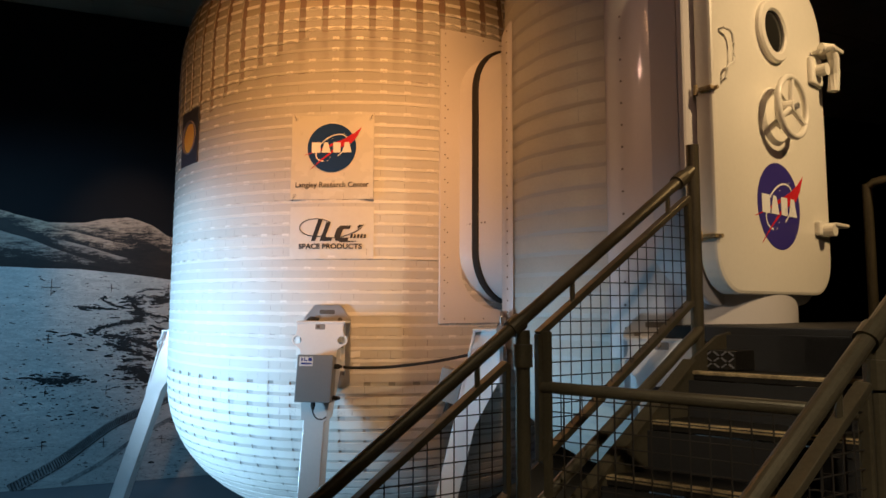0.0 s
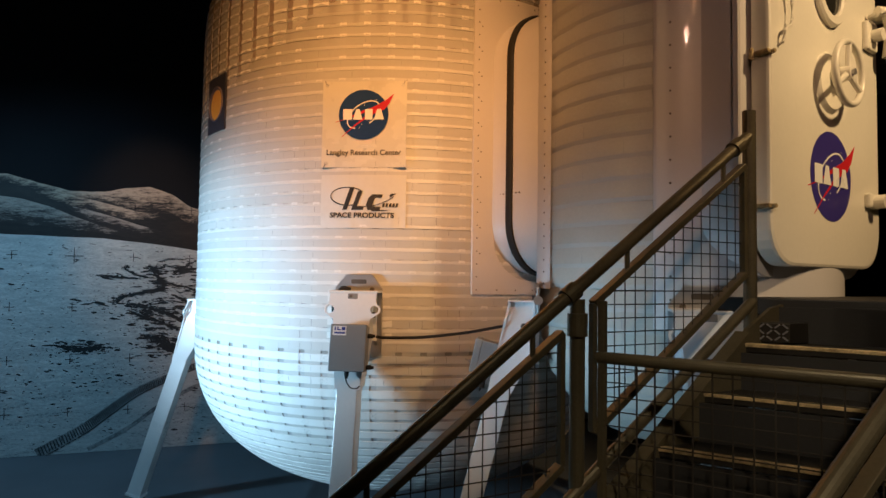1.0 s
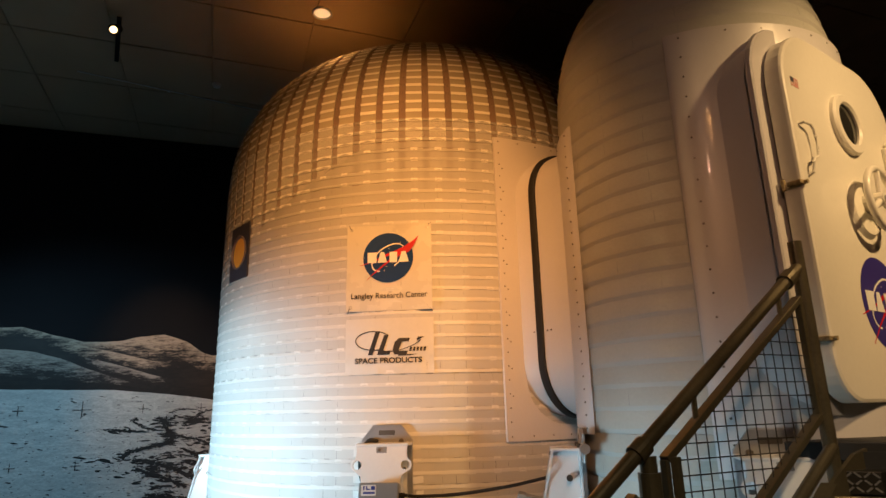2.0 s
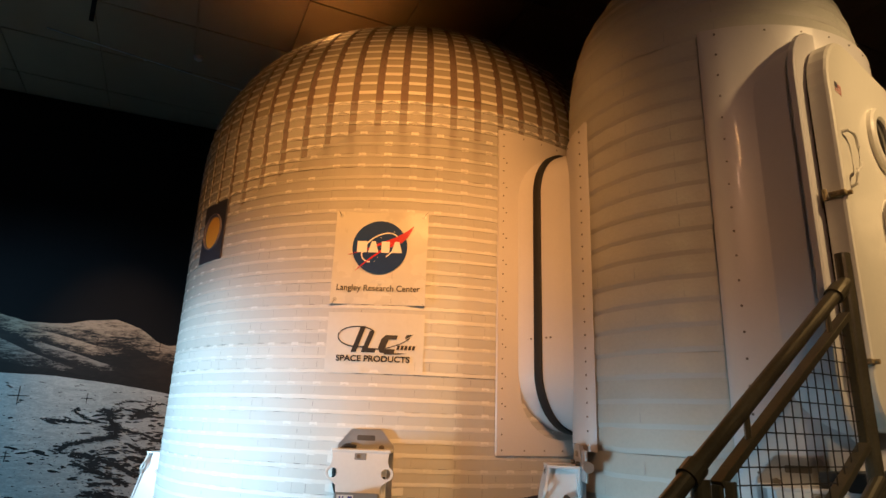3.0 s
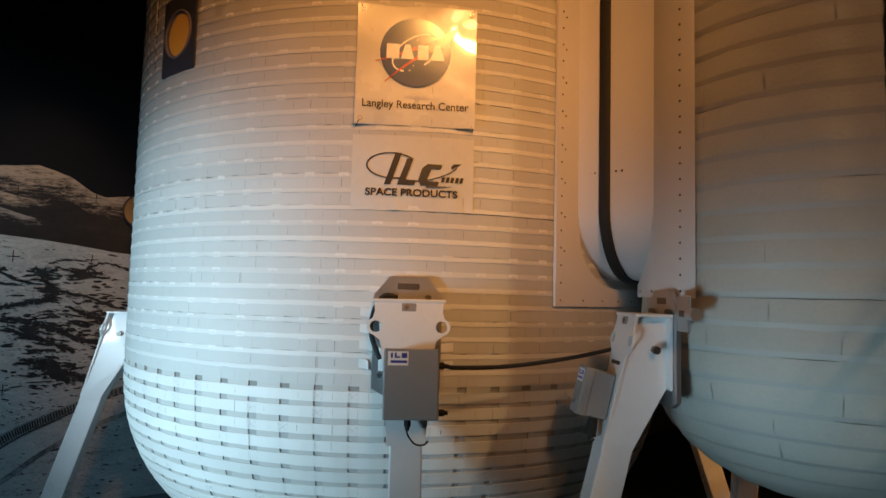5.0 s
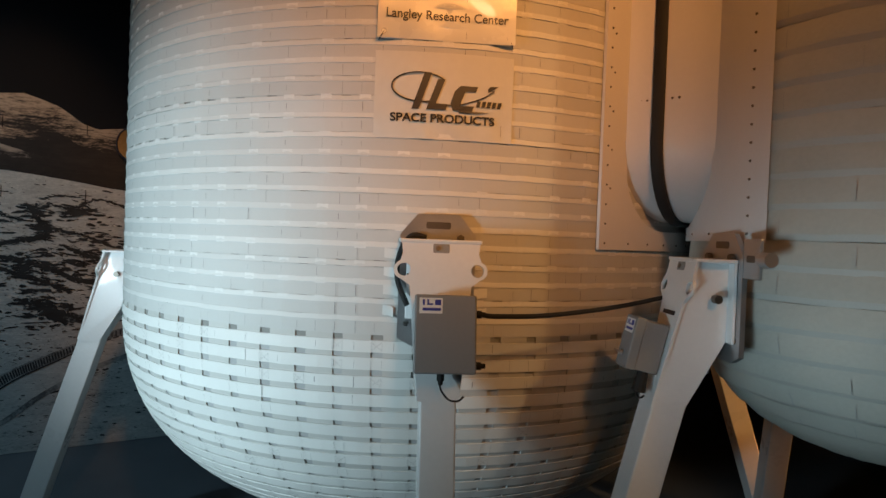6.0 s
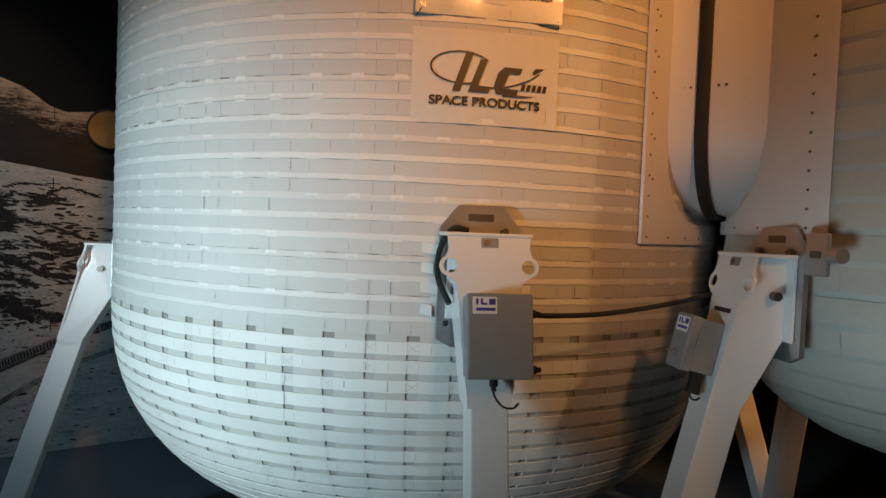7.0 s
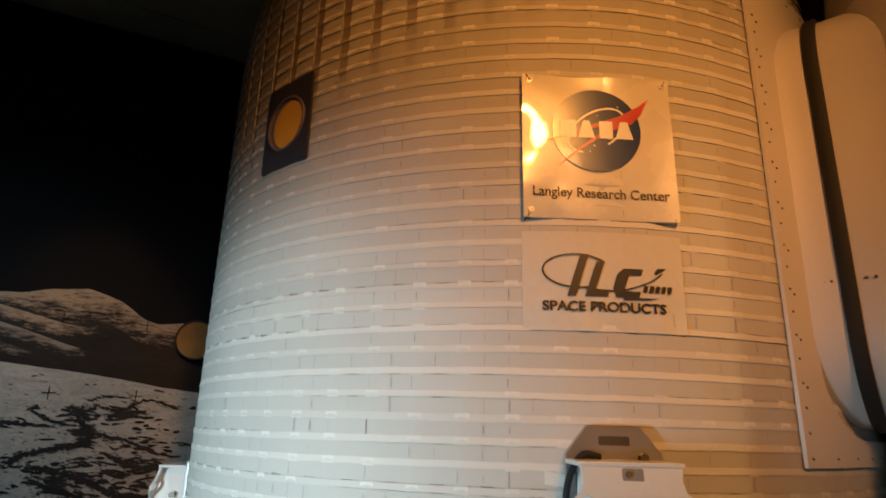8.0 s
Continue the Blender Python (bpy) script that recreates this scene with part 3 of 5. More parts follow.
part("frame_lip", loft_outline([(0.735, arch(0.62, 1.93, 3.77, 0.22, 0.32)), (0.735, arch(0.672, 1.885, 3.82, 0.25, 0.35)), (0.742, arch(0.68, 1.88, 3.825, 0.25, 0.35)), (0.765, arch(0.68, 1.88, 3.825, 0.25, 0.35)), (0.772, arch(0.672, 1.885, 3.82, 0.25, 0.35)), (0.772, arch(0.5, 2.05, 3.65, 0.2, 0.3))]), PLATE, housing, "rolled white lip", smooth=False)
skirt = bmesh.new()
for k in range(24):
    a0, a1 = radians(-62 + 124 * k / 24), radians(-62 + 124 * (k + 1) / 24)
    q = [skirt.verts.new(((AR - 0.012) * math.cos(a), (AR - 0.012) * math.sin(a), z)) for a, z in ((a0, 1.50), (a1, 1.50), (a1, 1.97), (a0, 1.97))]
    skirt.faces.new(q)
bmesh.ops.remove_doubles(skirt, verts=list(skirt.verts), dist=1e-4)
bmesh.ops.solidify(skirt, geom=list(skirt.faces), thickness=0.012)
part("skirt_plate", skirt, PLATE, housing, "curved plate under the door")
for k in range(26):
    a = radians(-58 + 116 * k / 25)
    for z in (1.72, 1.86):
        rivet(housing, ((AR - 0.009) * math.cos(a), (AR - 0.009) * math.sin(a), z), (math.cos(a), math.sin(a), 0))

DOORF = pose(1.195, 4.326, 0, 0, 0, 45)
door = thing("hatch_door", DOORF, "closed cream-painted hatch door with handwheel, round window and emblem", "door")
prev = bmesh.new()
rings = []
for y, g in ((-0.785, -0.004), (-0.79, 0.0), (-0.855, 0.0), (-0.866, -0.004), (-0.871, -0.016)):
    rings.append([prev.verts.new((x, y, z)) for x, z in arch(0.605 + g, 1.935 - g, 3.745 + g, 0.20, 0.32)])
for a, b in zip(rings, rings[1:]):
    for k in range(len(a)):
        prev.faces.new((a[k], a[(k + 1) % len(a)], b[(k + 1) % len(a)], b[k]))
prev.faces.new(rings[0])
prev.faces.new(rings[-1][::-1])
bmesh.ops.recalc_face_normals(prev, faces=list(prev.faces))
part("door_leaf", prev, DOORPAINT, door)
part("door_gasket", loft_outline([(0, arch(0.575, 1.965, 3.715, 0.18, 0.30)), (0.014, arch(0.575, 1.965, 3.715, 0.18, 0.30))]), RUBBER, door, "dark seal", m=pose(0, -0.772, 0, 0, 0, -90))


def ring_xz(ro, ri, y0, y1, x0, z0, n=36):
    bm = bmesh.new()
    rows = []
    for k in range(n):
        c, s = math.cos(k * math.tau / n), math.sin(k * math.tau / n)
        e = (ro - ri) * 0.18
        rows.append([bm.verts.new((x0 + r * c, y, z0 + r * s)) for r, y in ((ro, y1), (ro, y0 + e), (ro - e, y0), (ri + e, y0), (ri, y0 + e), (ri, y1))])
    for k in range(n):
        a, b = rows[k], rows[(k + 1) % n]
        for j in range(5):
            bm.faces.new((a[j], a[j + 1], b[j + 1], b[j]))
    bmesh.ops.recalc_face_normals(bm, faces=list(bm.faces))
    return bm


def torus_xz(R0, r0, y, x0, z0, n=40, k0=10):
    bm = bmesh.new()
    rows = []
    for i in range(n):
        a = i * math.tau / n
        rows.append([bm.verts.new((x0 + (R0 + r0 * math.cos(j * math.tau / k0)) * math.cos(a), y + r0 * math.sin(j * math.tau / k0), z0 + (R0 + r0 * math.cos(j * math.tau / k0)) * math.sin(a))) for j in range(k0)])
    for i in range(n):
        a, b = rows[i], rows[(i + 1) % n]
        for j in range(k0):
            bm.faces.new((a[j], a[(j + 1) % k0], b[(j + 1) % k0], b[j]))
    bmesh.ops.recalc_face_normals(bm, faces=list(bm.faces))
    return bm


part("window_ring", ring_xz(0.168, 0.112, -0.900, -0.868, -0.01, 3.33), DOORPAINT, door, "raised round window ring", smooth=False)
part("window_pane", slab(oval(0.235, 0.235, 32, -0.01, 3.33), -0.880, -0.872), GLASS, door, "dark window glass")
# handwheel on its round base
part("wheel_base", ring_xz(0.165, 0.001, -0.892, -0.868, -0.01, 2.87), DOORPAINT, door, "round boss", smooth=False)
wheel = part("handwheel", torus_xz(0.155, 0.017, -0.962, -0.01, 2.90), DOORPAINT, door, "cream handwheel", smooth=True)
for a in (90, 210, 330):
    t = radians(a)
    part("wheel_spoke", rod(bmesh.new(), (-0.01 + 0.02 * math.cos(t), -0.957, 2.90 + 0.02 * math.sin(t)), (-0.01 + 0.15 * math.cos(t), -0.962, 2.90 + 0.15 * math.sin(t)), 0.014, 8), DOORPAINT, wheel)
part("wheel_hub", rod(bmesh.new(), (-0.01, -0.977, 2.90), (-0.01, -0.87, 2.90), 0.032, 14, 0.05), DOORPAINT, wheel)
part("hub_nut", rod(bmesh.new(), (-0.01, -0.992, 2.90), (-0.01, -0.972, 2.90), 0.016, 6), ALU, wheel, "steel nut")
# grab handle, hinges, latch dogs
part("grab_handle", pipe(bmesh.new(), [(-0.535, -0.868, 3.205), (-0.530, -0.893, 3.205), (-0.485, -0.900, 3.203), (-0.462, -0.900, 3.185), (-0.455, -0.900, 3.15), (-0.455, -0.900, 3.07), (-0.465, -0.900, 3.045), (-0.505, -0.900, 3.025), (-0.520, -0.900, 3.005), (-0.525, -0.893, 2.955), (-0.525, -0.868, 2.945)], 0.007, 8), DOORPAINT, door, "small bent grab handle", smooth=True)
for z in (2.90, 2.20):
    h = bmesh.new()
    rod(h, (-0.628, -0.80, z - 0.025), (-0.628, -0.80, z + 0.025), 0.010, 10)
    box(h, (-0.63, -0.812, z - 0.010), (-0.580, -0.876, z + 0.010), 0.004)
    rod(h, (-0.595, -0.892, z), (-0.595, -0.87, z), 0.010, 8)
    part("hinge", h, NOSE, door, "steel hinge with bolt")


def dog(z, big):
    d = bmesh.new()
    box(d, (0.40, -0.90, z - 0.10 * big), (0.54, -0.868, z + 0.06 * big), 0.012)
    rod(d, (0.47, -0.95, z - 0.02), (0.47, -0.87, z - 0.02), 0.035, 14)
    if big > 0.7:
        pipe(d, [(0.44, -0.93, z + 0.10), (0.49, -0.96, z + 0.10), (0.53, -0.96, z + 0.05), (0.56, -0.95, z - 0.03), (0.56, -0.94, z - 0.13)], 0.03, 10)
        box(d, (0.44, -1.0, z + 0.075), (0.58, -0.88, z + 0.10), 0.01)
    else:
        box(d, (0.47, -0.96, z), (0.64, -0.89, z + 0.022), 0.008)
    return d


part("latch_dog", dog(3.24, 1.0), DOORPAINT, door, "cream latch lever")
part("latch_dog", dog(2.32, 0.5), DOORPAINT, door, "small cream latch tab")
part("flag_sticker", slab(rounded(0.075, 0.05, 0.002, 1, -0.50, 3.43), -0.8725, -0.871), material("sticker_pale", (0.70, 0.65, 0.57), 0.4), door, "small pale striped sticker")
for k in range(5):
    part("stripe", slab(rounded(0.073, 0.0036, 0.001, 1, -0.50, 3.4095 + 0.0102 * k), -0.8735, -0.8725), RED, door)
part("blue_corner", slab(rounded(0.030, 0.026, 0.001, 1, -0.522, 3.441), -0.8743, -0.8735), NAVY, door)


def emblem(parent, x, z, y, d, blue):
    """A round blue emblem with a red wing, a thin orbit and plain white blocks."""
    e = part("emblem", slab(oval(d, d, 44, x, z), y - 0.0008, y), blue, parent, "round blue emblem with red wing")
    k = d / 2
    q = lambda pts: [(x + a * k, z + b * k) for a, b in pts]
    orbit = [(0.42 * math.cos(t) * math.cos(-0.95) - 0.98 * math.sin(t) * math.sin(-0.95) * 0.75, 0.42 * math.cos(t) * math.sin(-0.95) + 0.98 * math.sin(t) * math.cos(-0.95) * 0.75) for t in [j * math.tau / 48 for j in range(42)]]
    part("orbit_line", ribbon(q(orbit), 0.022 * d, y - 0.0016), WHITE, e, "thin white orbit line")
    part("red_wing", slab(q([(0.02, 0.16), (0.55, 0.38), (0.95, 0.62), (1.22, 0.84), (1.02, 0.42), (0.80, 0.18), (0.42, 0.08)]), y - 0.0022, y - 0.0012), RED, e, "red wing")
    part("red_stroke", ribbon(q([(-1.12, -0.30), (-0.6, -0.14), (0.05, 0.14)]), [0.010 * d, 0.018 * d, 0.05 * d], y - 0.0020), RED, e)
    part("red_stroke", ribbon(q([(-0.85, -0.88), (-0.4, -0.48), (0.1, -0.1), (0.5, 0.14)]), [0.010 * d, 0.022 * d, 0.04 * d, 0.06 * d], y - 0.0021), RED, e)
    for j, (a, b, c) in enumerate(((-0.82, -0.46, 0.0), (-0.42, -0.04, 0.12), (0.06, 0.36, 0.0), (0.42, 0.82, 0.12))):
        part("white_block", slab(q([(a + c, 0.22), (b - c, 0.22), (b, -0.20), (a, -0.20)]), y - 0.0032, y - 0.0024), WHITE, e, "plain white block")
    r2 = random.Random(9)
    for j in range(9):
        t, r = r2.uniform(0, 6.28), r2.uniform(0.3, 0.85)
        part("star_dot", slab(oval(0.016 * d, 0.016 * d, 6, x + k * r * math.cos(t), z + k * r * math.sin(t)), y - 0.0016, y - 0.0009), WHITE, e)
    return e


emblem(door, 0.0, 2.395, -0.872, 0.455, PURPLE)

# ---- posters on the habitat ----
FACE = pose(*MAIN, 0, 0, 0, 4.7) @ pose(0, -R - 0.014, 0)
for side in (-1, 1):
    for k in range(4 if side < 0 else 2):
        z0 = 1.47 + 0.0755 * k + rnd.uniform(-0.010, 0.010)
        q = bmesh.new()
        rows = []
        for j in range(7):
            t = j / 6
            x, out = side * (0.215 - (0.045 + 0.02 * (k % 2)) * t), 0.0115 + 0.009 * t ** 2
            a = radians(-85.5 - AXIS) + x / R
            droop = -0.010 * t * rnd.uniform(0.4, 1.2)
            rows.append([q.verts.new(((R + out + e) * math.cos(a), (R + out + e) * math.sin(a), z0 + h + droop)) for h, e in ((-0.020, 0.001), (0.0, 0.0), (0.020, -0.001))])
        for a0, b0 in zip(rows, rows[1:]):
            for j in range(2):
                q.faces.new((a0[j], b0[j], b0[j + 1], a0[j + 1]))
        bmesh.ops.recalc_face_normals(q, faces=list(q.faces))
        bmesh.ops.solidify(q, geom=list(q.faces), thickness=0.002)
        part("loose_strap_end", q, HOOP, main, "curled loose strap end", smooth=True)
poster = thing("poster", FACE @ pose(0, 0.017, 0), "glossy cream vinyl poster with round blue emblem tied to the habitat", "poster")
g = bmesh.new()
bmesh.ops.create_grid(g, x_segments=24, y_segments=24, size=0.5, matrix=pose(0, -0.014, 2.862, 90) @ Matrix.Diagonal((0.566, 0.578, 1, 1)))


def vinyl_wave(x, z):
    """How far the loosely tied vinyl stands off or in at a point."""
    ex, ez = abs(x) / 0.283, abs(z - 2.862) / 0.289
    e = min(1.0, max(ex, ez))
    return 0.010 * noise.noise(Vector((x * 5, 0, z * 5))) * e ** 3 - 0.006 * (ex * ez) ** 4 + 0.0045 * e ** 2 * math.sin(x * 11 + 1.0) * math.cos((z - 2.862) * 7)


for v in g.verts:
    v.co.y += vinyl_wave(v.co.x, v.co.z)
bmesh.ops.solidify(g, geom=list(g.faces), thickness=0.0015)
part("vinyl_sheet", g, POSTERM, poster, smooth=True)
emblem(poster, -0.005, 2.925, -0.0185, 0.335, BLUE)
words("Langley Research Center", 0.052, INK, poster, pose(0, -0.0172, 2.655), width=0.50, bold=0.0006, lie=vinyl_wave)
for x in (-0.255, 0.258):
    for z in (2.60, 3.125):
        part("eyelet", torus_xz(0.009, 0.003, -0.016, x, z, 14, 6), ALU, poster, "metal eyelet")
        part("tie", pipe(bmesh.new(), [(x, -0.014, z), (x * 1.04, -0.02, z + (0.02 if z > 3 else -0.02)), (x * 1.09, 0.012, z + (0.04 if z > 3 else -0.035))], 0.0022, 6), INK, poster, "dark tie")

banner = thing("cloth_banner", FACE, "sewn cream cloth banner with dark printed lettering below the poster", "banner")
g = bmesh.new()
bmesh.ops.create_grid(g, x_segments=28, y_segments=20, size=0.5, matrix=pose(0.0, 0, 2.348, 90) @ Matrix.Diagonal((0.572, 0.352, 1, 1)))
for v in g.verts:
    low = max(0, (2.30 - v.co.z) / 0.13)
    v.co.y += v.co.x ** 2 / (2 * R) - 0.0015 + 0.012 * low * noise.noise(Vector((v.co.x * 14, v.co.z * 9, 2)))
bmesh.ops.solidify(g, geom=list(g.faces), thickness=0.002)
part("cloth", g, CLOTHPATCH, banner, smooth=True)
BEND = lambda x: x * x / (2 * R)


def bent(bm):
    for v in bm.verts:
        v.co.y += BEND(v.co.x)
    return bm


words("SPACE PRODUCTS", 0.047, INK, banner, pose(-0.005, -0.0065, 2.240), width=0.43, bold=0.0012, bend=BEND)
def low(bm):
    bmesh.ops.translate(bm, vec=(0, 0.002, -0.024), verts=list(bm.verts))
    return bm


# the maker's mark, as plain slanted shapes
for pts in ([(-0.135, 2.315), (-0.105, 2.315), (-0.055, 2.465), (-0.085, 2.465)], [(-0.075, 2.315), (0.005, 2.315), (0.012, 2.340), (-0.036, 2.340), (0.0, 2.440), (-0.030, 2.440)], [(0.035, 2.315), (0.115, 2.315), (0.122, 2.337), (0.062, 2.337), (0.085, 2.395), (0.128, 2.395), (0.136, 2.418), (0.065, 2.418), (0.040, 2.395), (0.024, 2.345)]):
    part("mark_shape", bent(low(slab(pts, -0.0085, -0.0075))), INK, banner, "plain dark slanted shape")
part("mark_shape", bent(low(ribbon([(-0.10 + 0.115 * math.cos(t) + 0.02 * math.sin(t), 2.405 + 0.058 * math.sin(t) - 0.012 * math.cos(t)) for t in [0.75 + j * 4.6 / 30 for j in range(31)]], 0.006, -0.0085))), INK, banner, "thin loop line")
part("mark_shape", bent(low(ribbon(smoothpath([(-0.09, 2.345, 0), (0.04, 2.335, 0), (0.15, 2.37, 0), (0.205, 2.405, 0)]) and [(p.x, p.y) for p in smoothpath([(-0.09, 2.345, 0), (0.04, 2.337, 0), (0.15, 2.37, 0), (0.205, 2.405, 0)])], 0.005, -0.0087))), INK, banner, "thin sweeping line")
part("mark_shape", bent(low(slab([(0.18, 2.398), (0.225, 2.425), (0.19, 2.424), (0.178, 2.412)], -0.0085, -0.0075))), INK, banner, "small dart")
part("mark_shape", bent(low(slab([(0.06, 2.316), (0.19, 2.316), (0.14, 2.308), (0.06, 2.306)], -0.0085, -0.0075))), INK, banner, "dark underline")
for j in range(5):
    x = 0.130 + 0.022 * j
    part("mark_bar", bent(low(slab([(x, 2.335), (x + 0.015, 2.335), (x + 0.021, 2.360), (x + 0.006, 2.360)], -0.0085, -0.0075))), INK, banner, "small plain bar")

# ---- portholes ----
def porthole(deg, z, w, h, r):
    """A dark square patch with a round recess and an amber pane at its bottom."""
    p = thing("porthole", pose(*MAIN, z, 0, 0, deg + 90) @ pose(0, -R - 0.014, 0), "round amber window recessed in a dark square patch", "window")
    q = slab(rounded(w, h, 0.01, 2), -0.007, 0.004, [(0, 0, r)])
    for v in q.verts:
        v.co.y += v.co.x ** 2 / (2 * R)
    part("backing_patch", q, NAVY, p, "dark square patch")
    part("recess_wall", ring_xz(r + 0.006, r - 0.006, -0.012, 0.004, 0, 0), RECESS, p, "grey recess ring")
    part("recess_floor", slab(oval(2 * r, 2 * r, 32), -0.003, 0.002), RECESS, p, "grey recess floor")
    part("amber_pane", slab(oval(1.66 * r, 1.78 * r, 32, 0.15 * r, -0.08 * r), -0.008, -0.003), YELLOW, p, "amber pane")
    return p


porthole(-128.7, 3.15, 0.33, 0.43, 0.128)

# ---- legs ----
def leg(centre, r, deg, label, with_box, name="support_leg", top=1.80, reach=0.165, splay=0.455, head=1.0):
    """A splayed leg bolted to a module: local -y points outward, x sideways."""
    m = pose(*centre, 0, 0, 0, deg + 90)
    g = thing(name, m, label, "leg", "support legs")
    y = -r - 0.018
    part("mounting_bracket", slab([(-0.155, 1.36), (-0.10, 1.33), (0.10, 1.33), (0.155, 1.36), (0.155, top - 0.02), (0.085, top + 0.065), (-0.085, top + 0.065), (-0.155, top - 0.02)], y - 0.02, y, [(-0.12, 1.42, 0.012), (0.12, 1.42, 0.012)]), ALU, g, "grey aluminium plate")
    part("slot", slab(rounded(0.10, 0.028, 0.006, 3, 0, top + 0.02), y - 0.0215, y - 0.0195), SCREW, g, "dark slot")
    for x in (-0.09, 0.09):
        part("bolt", rod(bmesh.new(), (x, y - 0.04, top - 0.06 + 0.03), (x, y - 0.018, top - 0.03), 0.016, 6), SCREW, g)
    front = y - reach
    part("head_top", boxed((-0.158 * head, front - 0.012, top - 0.05), (0.158 * head, y - 0.02, top - 0.036), 0.003), LEGPAINT, g)
    lug = lambda sx: [(sx * (0.142 + 0.036 * math.cos(t)), top - 0.155 + 0.036 * math.sin(t)) for t in [radians(70 - 16 * j) for j in range(10)]]
    right = [(0.150, top - 0.05), (0.145, top - 0.09)] + lug(1) + [(0.118, top - 0.215), (0.106, top - 0.30), (0.100, top - 0.42), (0.080, top - 0.60), (0.080, top - 0.64)]
    right = [(x * head, z) for x, z in right]
    ears = right + [(-x, z) for x, z in right[::-1]]
    ang = math.atan((splay - reach - 0.018) / (top - 0.05 - FLOOR - 0.10))
    slope = pose(0, front, top - 0.05, -math.degrees(ang)) @ pose(0, -front, -top + 0.05)
    part("head_plate", slab(ears, front - 0.008, front + 0.004, [(-0.140 * head, top - 0.155, 0.025), (0.140 * head, top - 0.155, 0.025)]), LEGPAINT, g, "white plate with two round lugs", m=slope)
    part("label_strip", slab(rounded(0.105, 0.017, 0.001, 1, 0.0, top - 0.262), front - 0.0095, front - 0.0075), INK, g, "dark strip of unreadable writing", m=slope)
    part("head_notch", slab(rounded(0.062, 0.034, 0.004, 2, 0.0, top - 0.072), front - 0.0095, front - 0.0075), BOXGREY, g, "grey notch", m=slope)
    part("notch_bolt", rod(bmesh.new(), (-0.012, front - 0.014, top - 0.072), (-0.012, front - 0.008, top - 0.072), 0.010, 8), SCREW, g, m=slope)
    fall = math.tan(ang)
    back = boxed((-0.125, y - 0.034, top - 0.36), (0.125, y - 0.021, top - 0.05), 0.003)
    part("back_flange", back, LEGPAINT, g)
    for s in (-1, 1):
        pts = [(y - 0.034, top - 0.05), (front, top - 0.05), (front - 0.58 * fall, top - 0.63), (front - 0.58 * fall + 0.125, top - 0.63), (y - 0.034, top - 0.36)]
        q = slab(pts, -0.005, 0.005)
        for v in q.verts:
            w0 = 0.098 * head - 0.024 * head * max(0.0, (top - 0.30 - v.co.z) / 0.33)
            v.co = (s * w0 + v.co.y, v.co.x, v.co.z)
        bmesh.ops.recalc_face_normals(q, faces=list(q.faces))
        part("head_gusset", q, LEGPAINT, g, "white welded side plate")
        part("side_bolt", rod(bmesh.new(), (s * 0.095, y - 0.09, top - 0.19), (s * 0.125, y - 0.09, top - 0.19), 0.017, 12), SCREW, g, "dark pin")
    if with_box and head < 1:
        part("bracket_tab", boxed((0.150, y - 0.018, top - 0.105), (0.262, y - 0.004, top + 0.045), 0.006), ALU, g, "aluminium side tab")
        part("tab_slot", slab(rounded(0.055, 0.026, 0.006, 3, 0.205, top - 0.03), y - 0.0195, y - 0.0175), SCREW, g)
        part("tab_bush", rod(bmesh.new(), (0.262, y - 0.01, top - 0.03), (0.32, y - 0.01, top - 0.03), 0.026, 14), ALU, g, "metal bush")
    a, b = Vector((0, front + 0.068, top - 0.33)), Vector((0, -r - splay + 0.03, FLOOR + 0.10))
    a.y -= 0.28 * fall
    d = (b - a).normalized()
    mt = Matrix.Translation(a) @ d.to_track_quat("Z", "X").to_matrix().to_4x4()
    tube = boxed((-0.066, -0.066, 0), (0.066, 0.066, (b - a).length), 0.006)
    part("leg_tube", tube, LEGPAINT, g, "white square tube", m=mt)
    ft = bmesh.new()
    box(ft, (-0.075, -0.075, (b - a).length - 0.01), (0.075, 0.075, (b - a).length + 0.012), 0.003)
    part("foot_flange", ft, LEGPAINT, g, m=mt)
    foot = bmesh.new()
    rod(foot, (b.x, b.y, FLOOR), (b.x, b.y, FLOOR + 0.022), 0.11, 24, 0.095)
    rod(foot, (b.x, b.y, FLOOR + 0.02), (b.x, b.y, FLOOR + 0.10), 0.022, 12)
    part("foot_pad", foot, ALU, g, "round levelling foot")
    return g, front, slope, mt


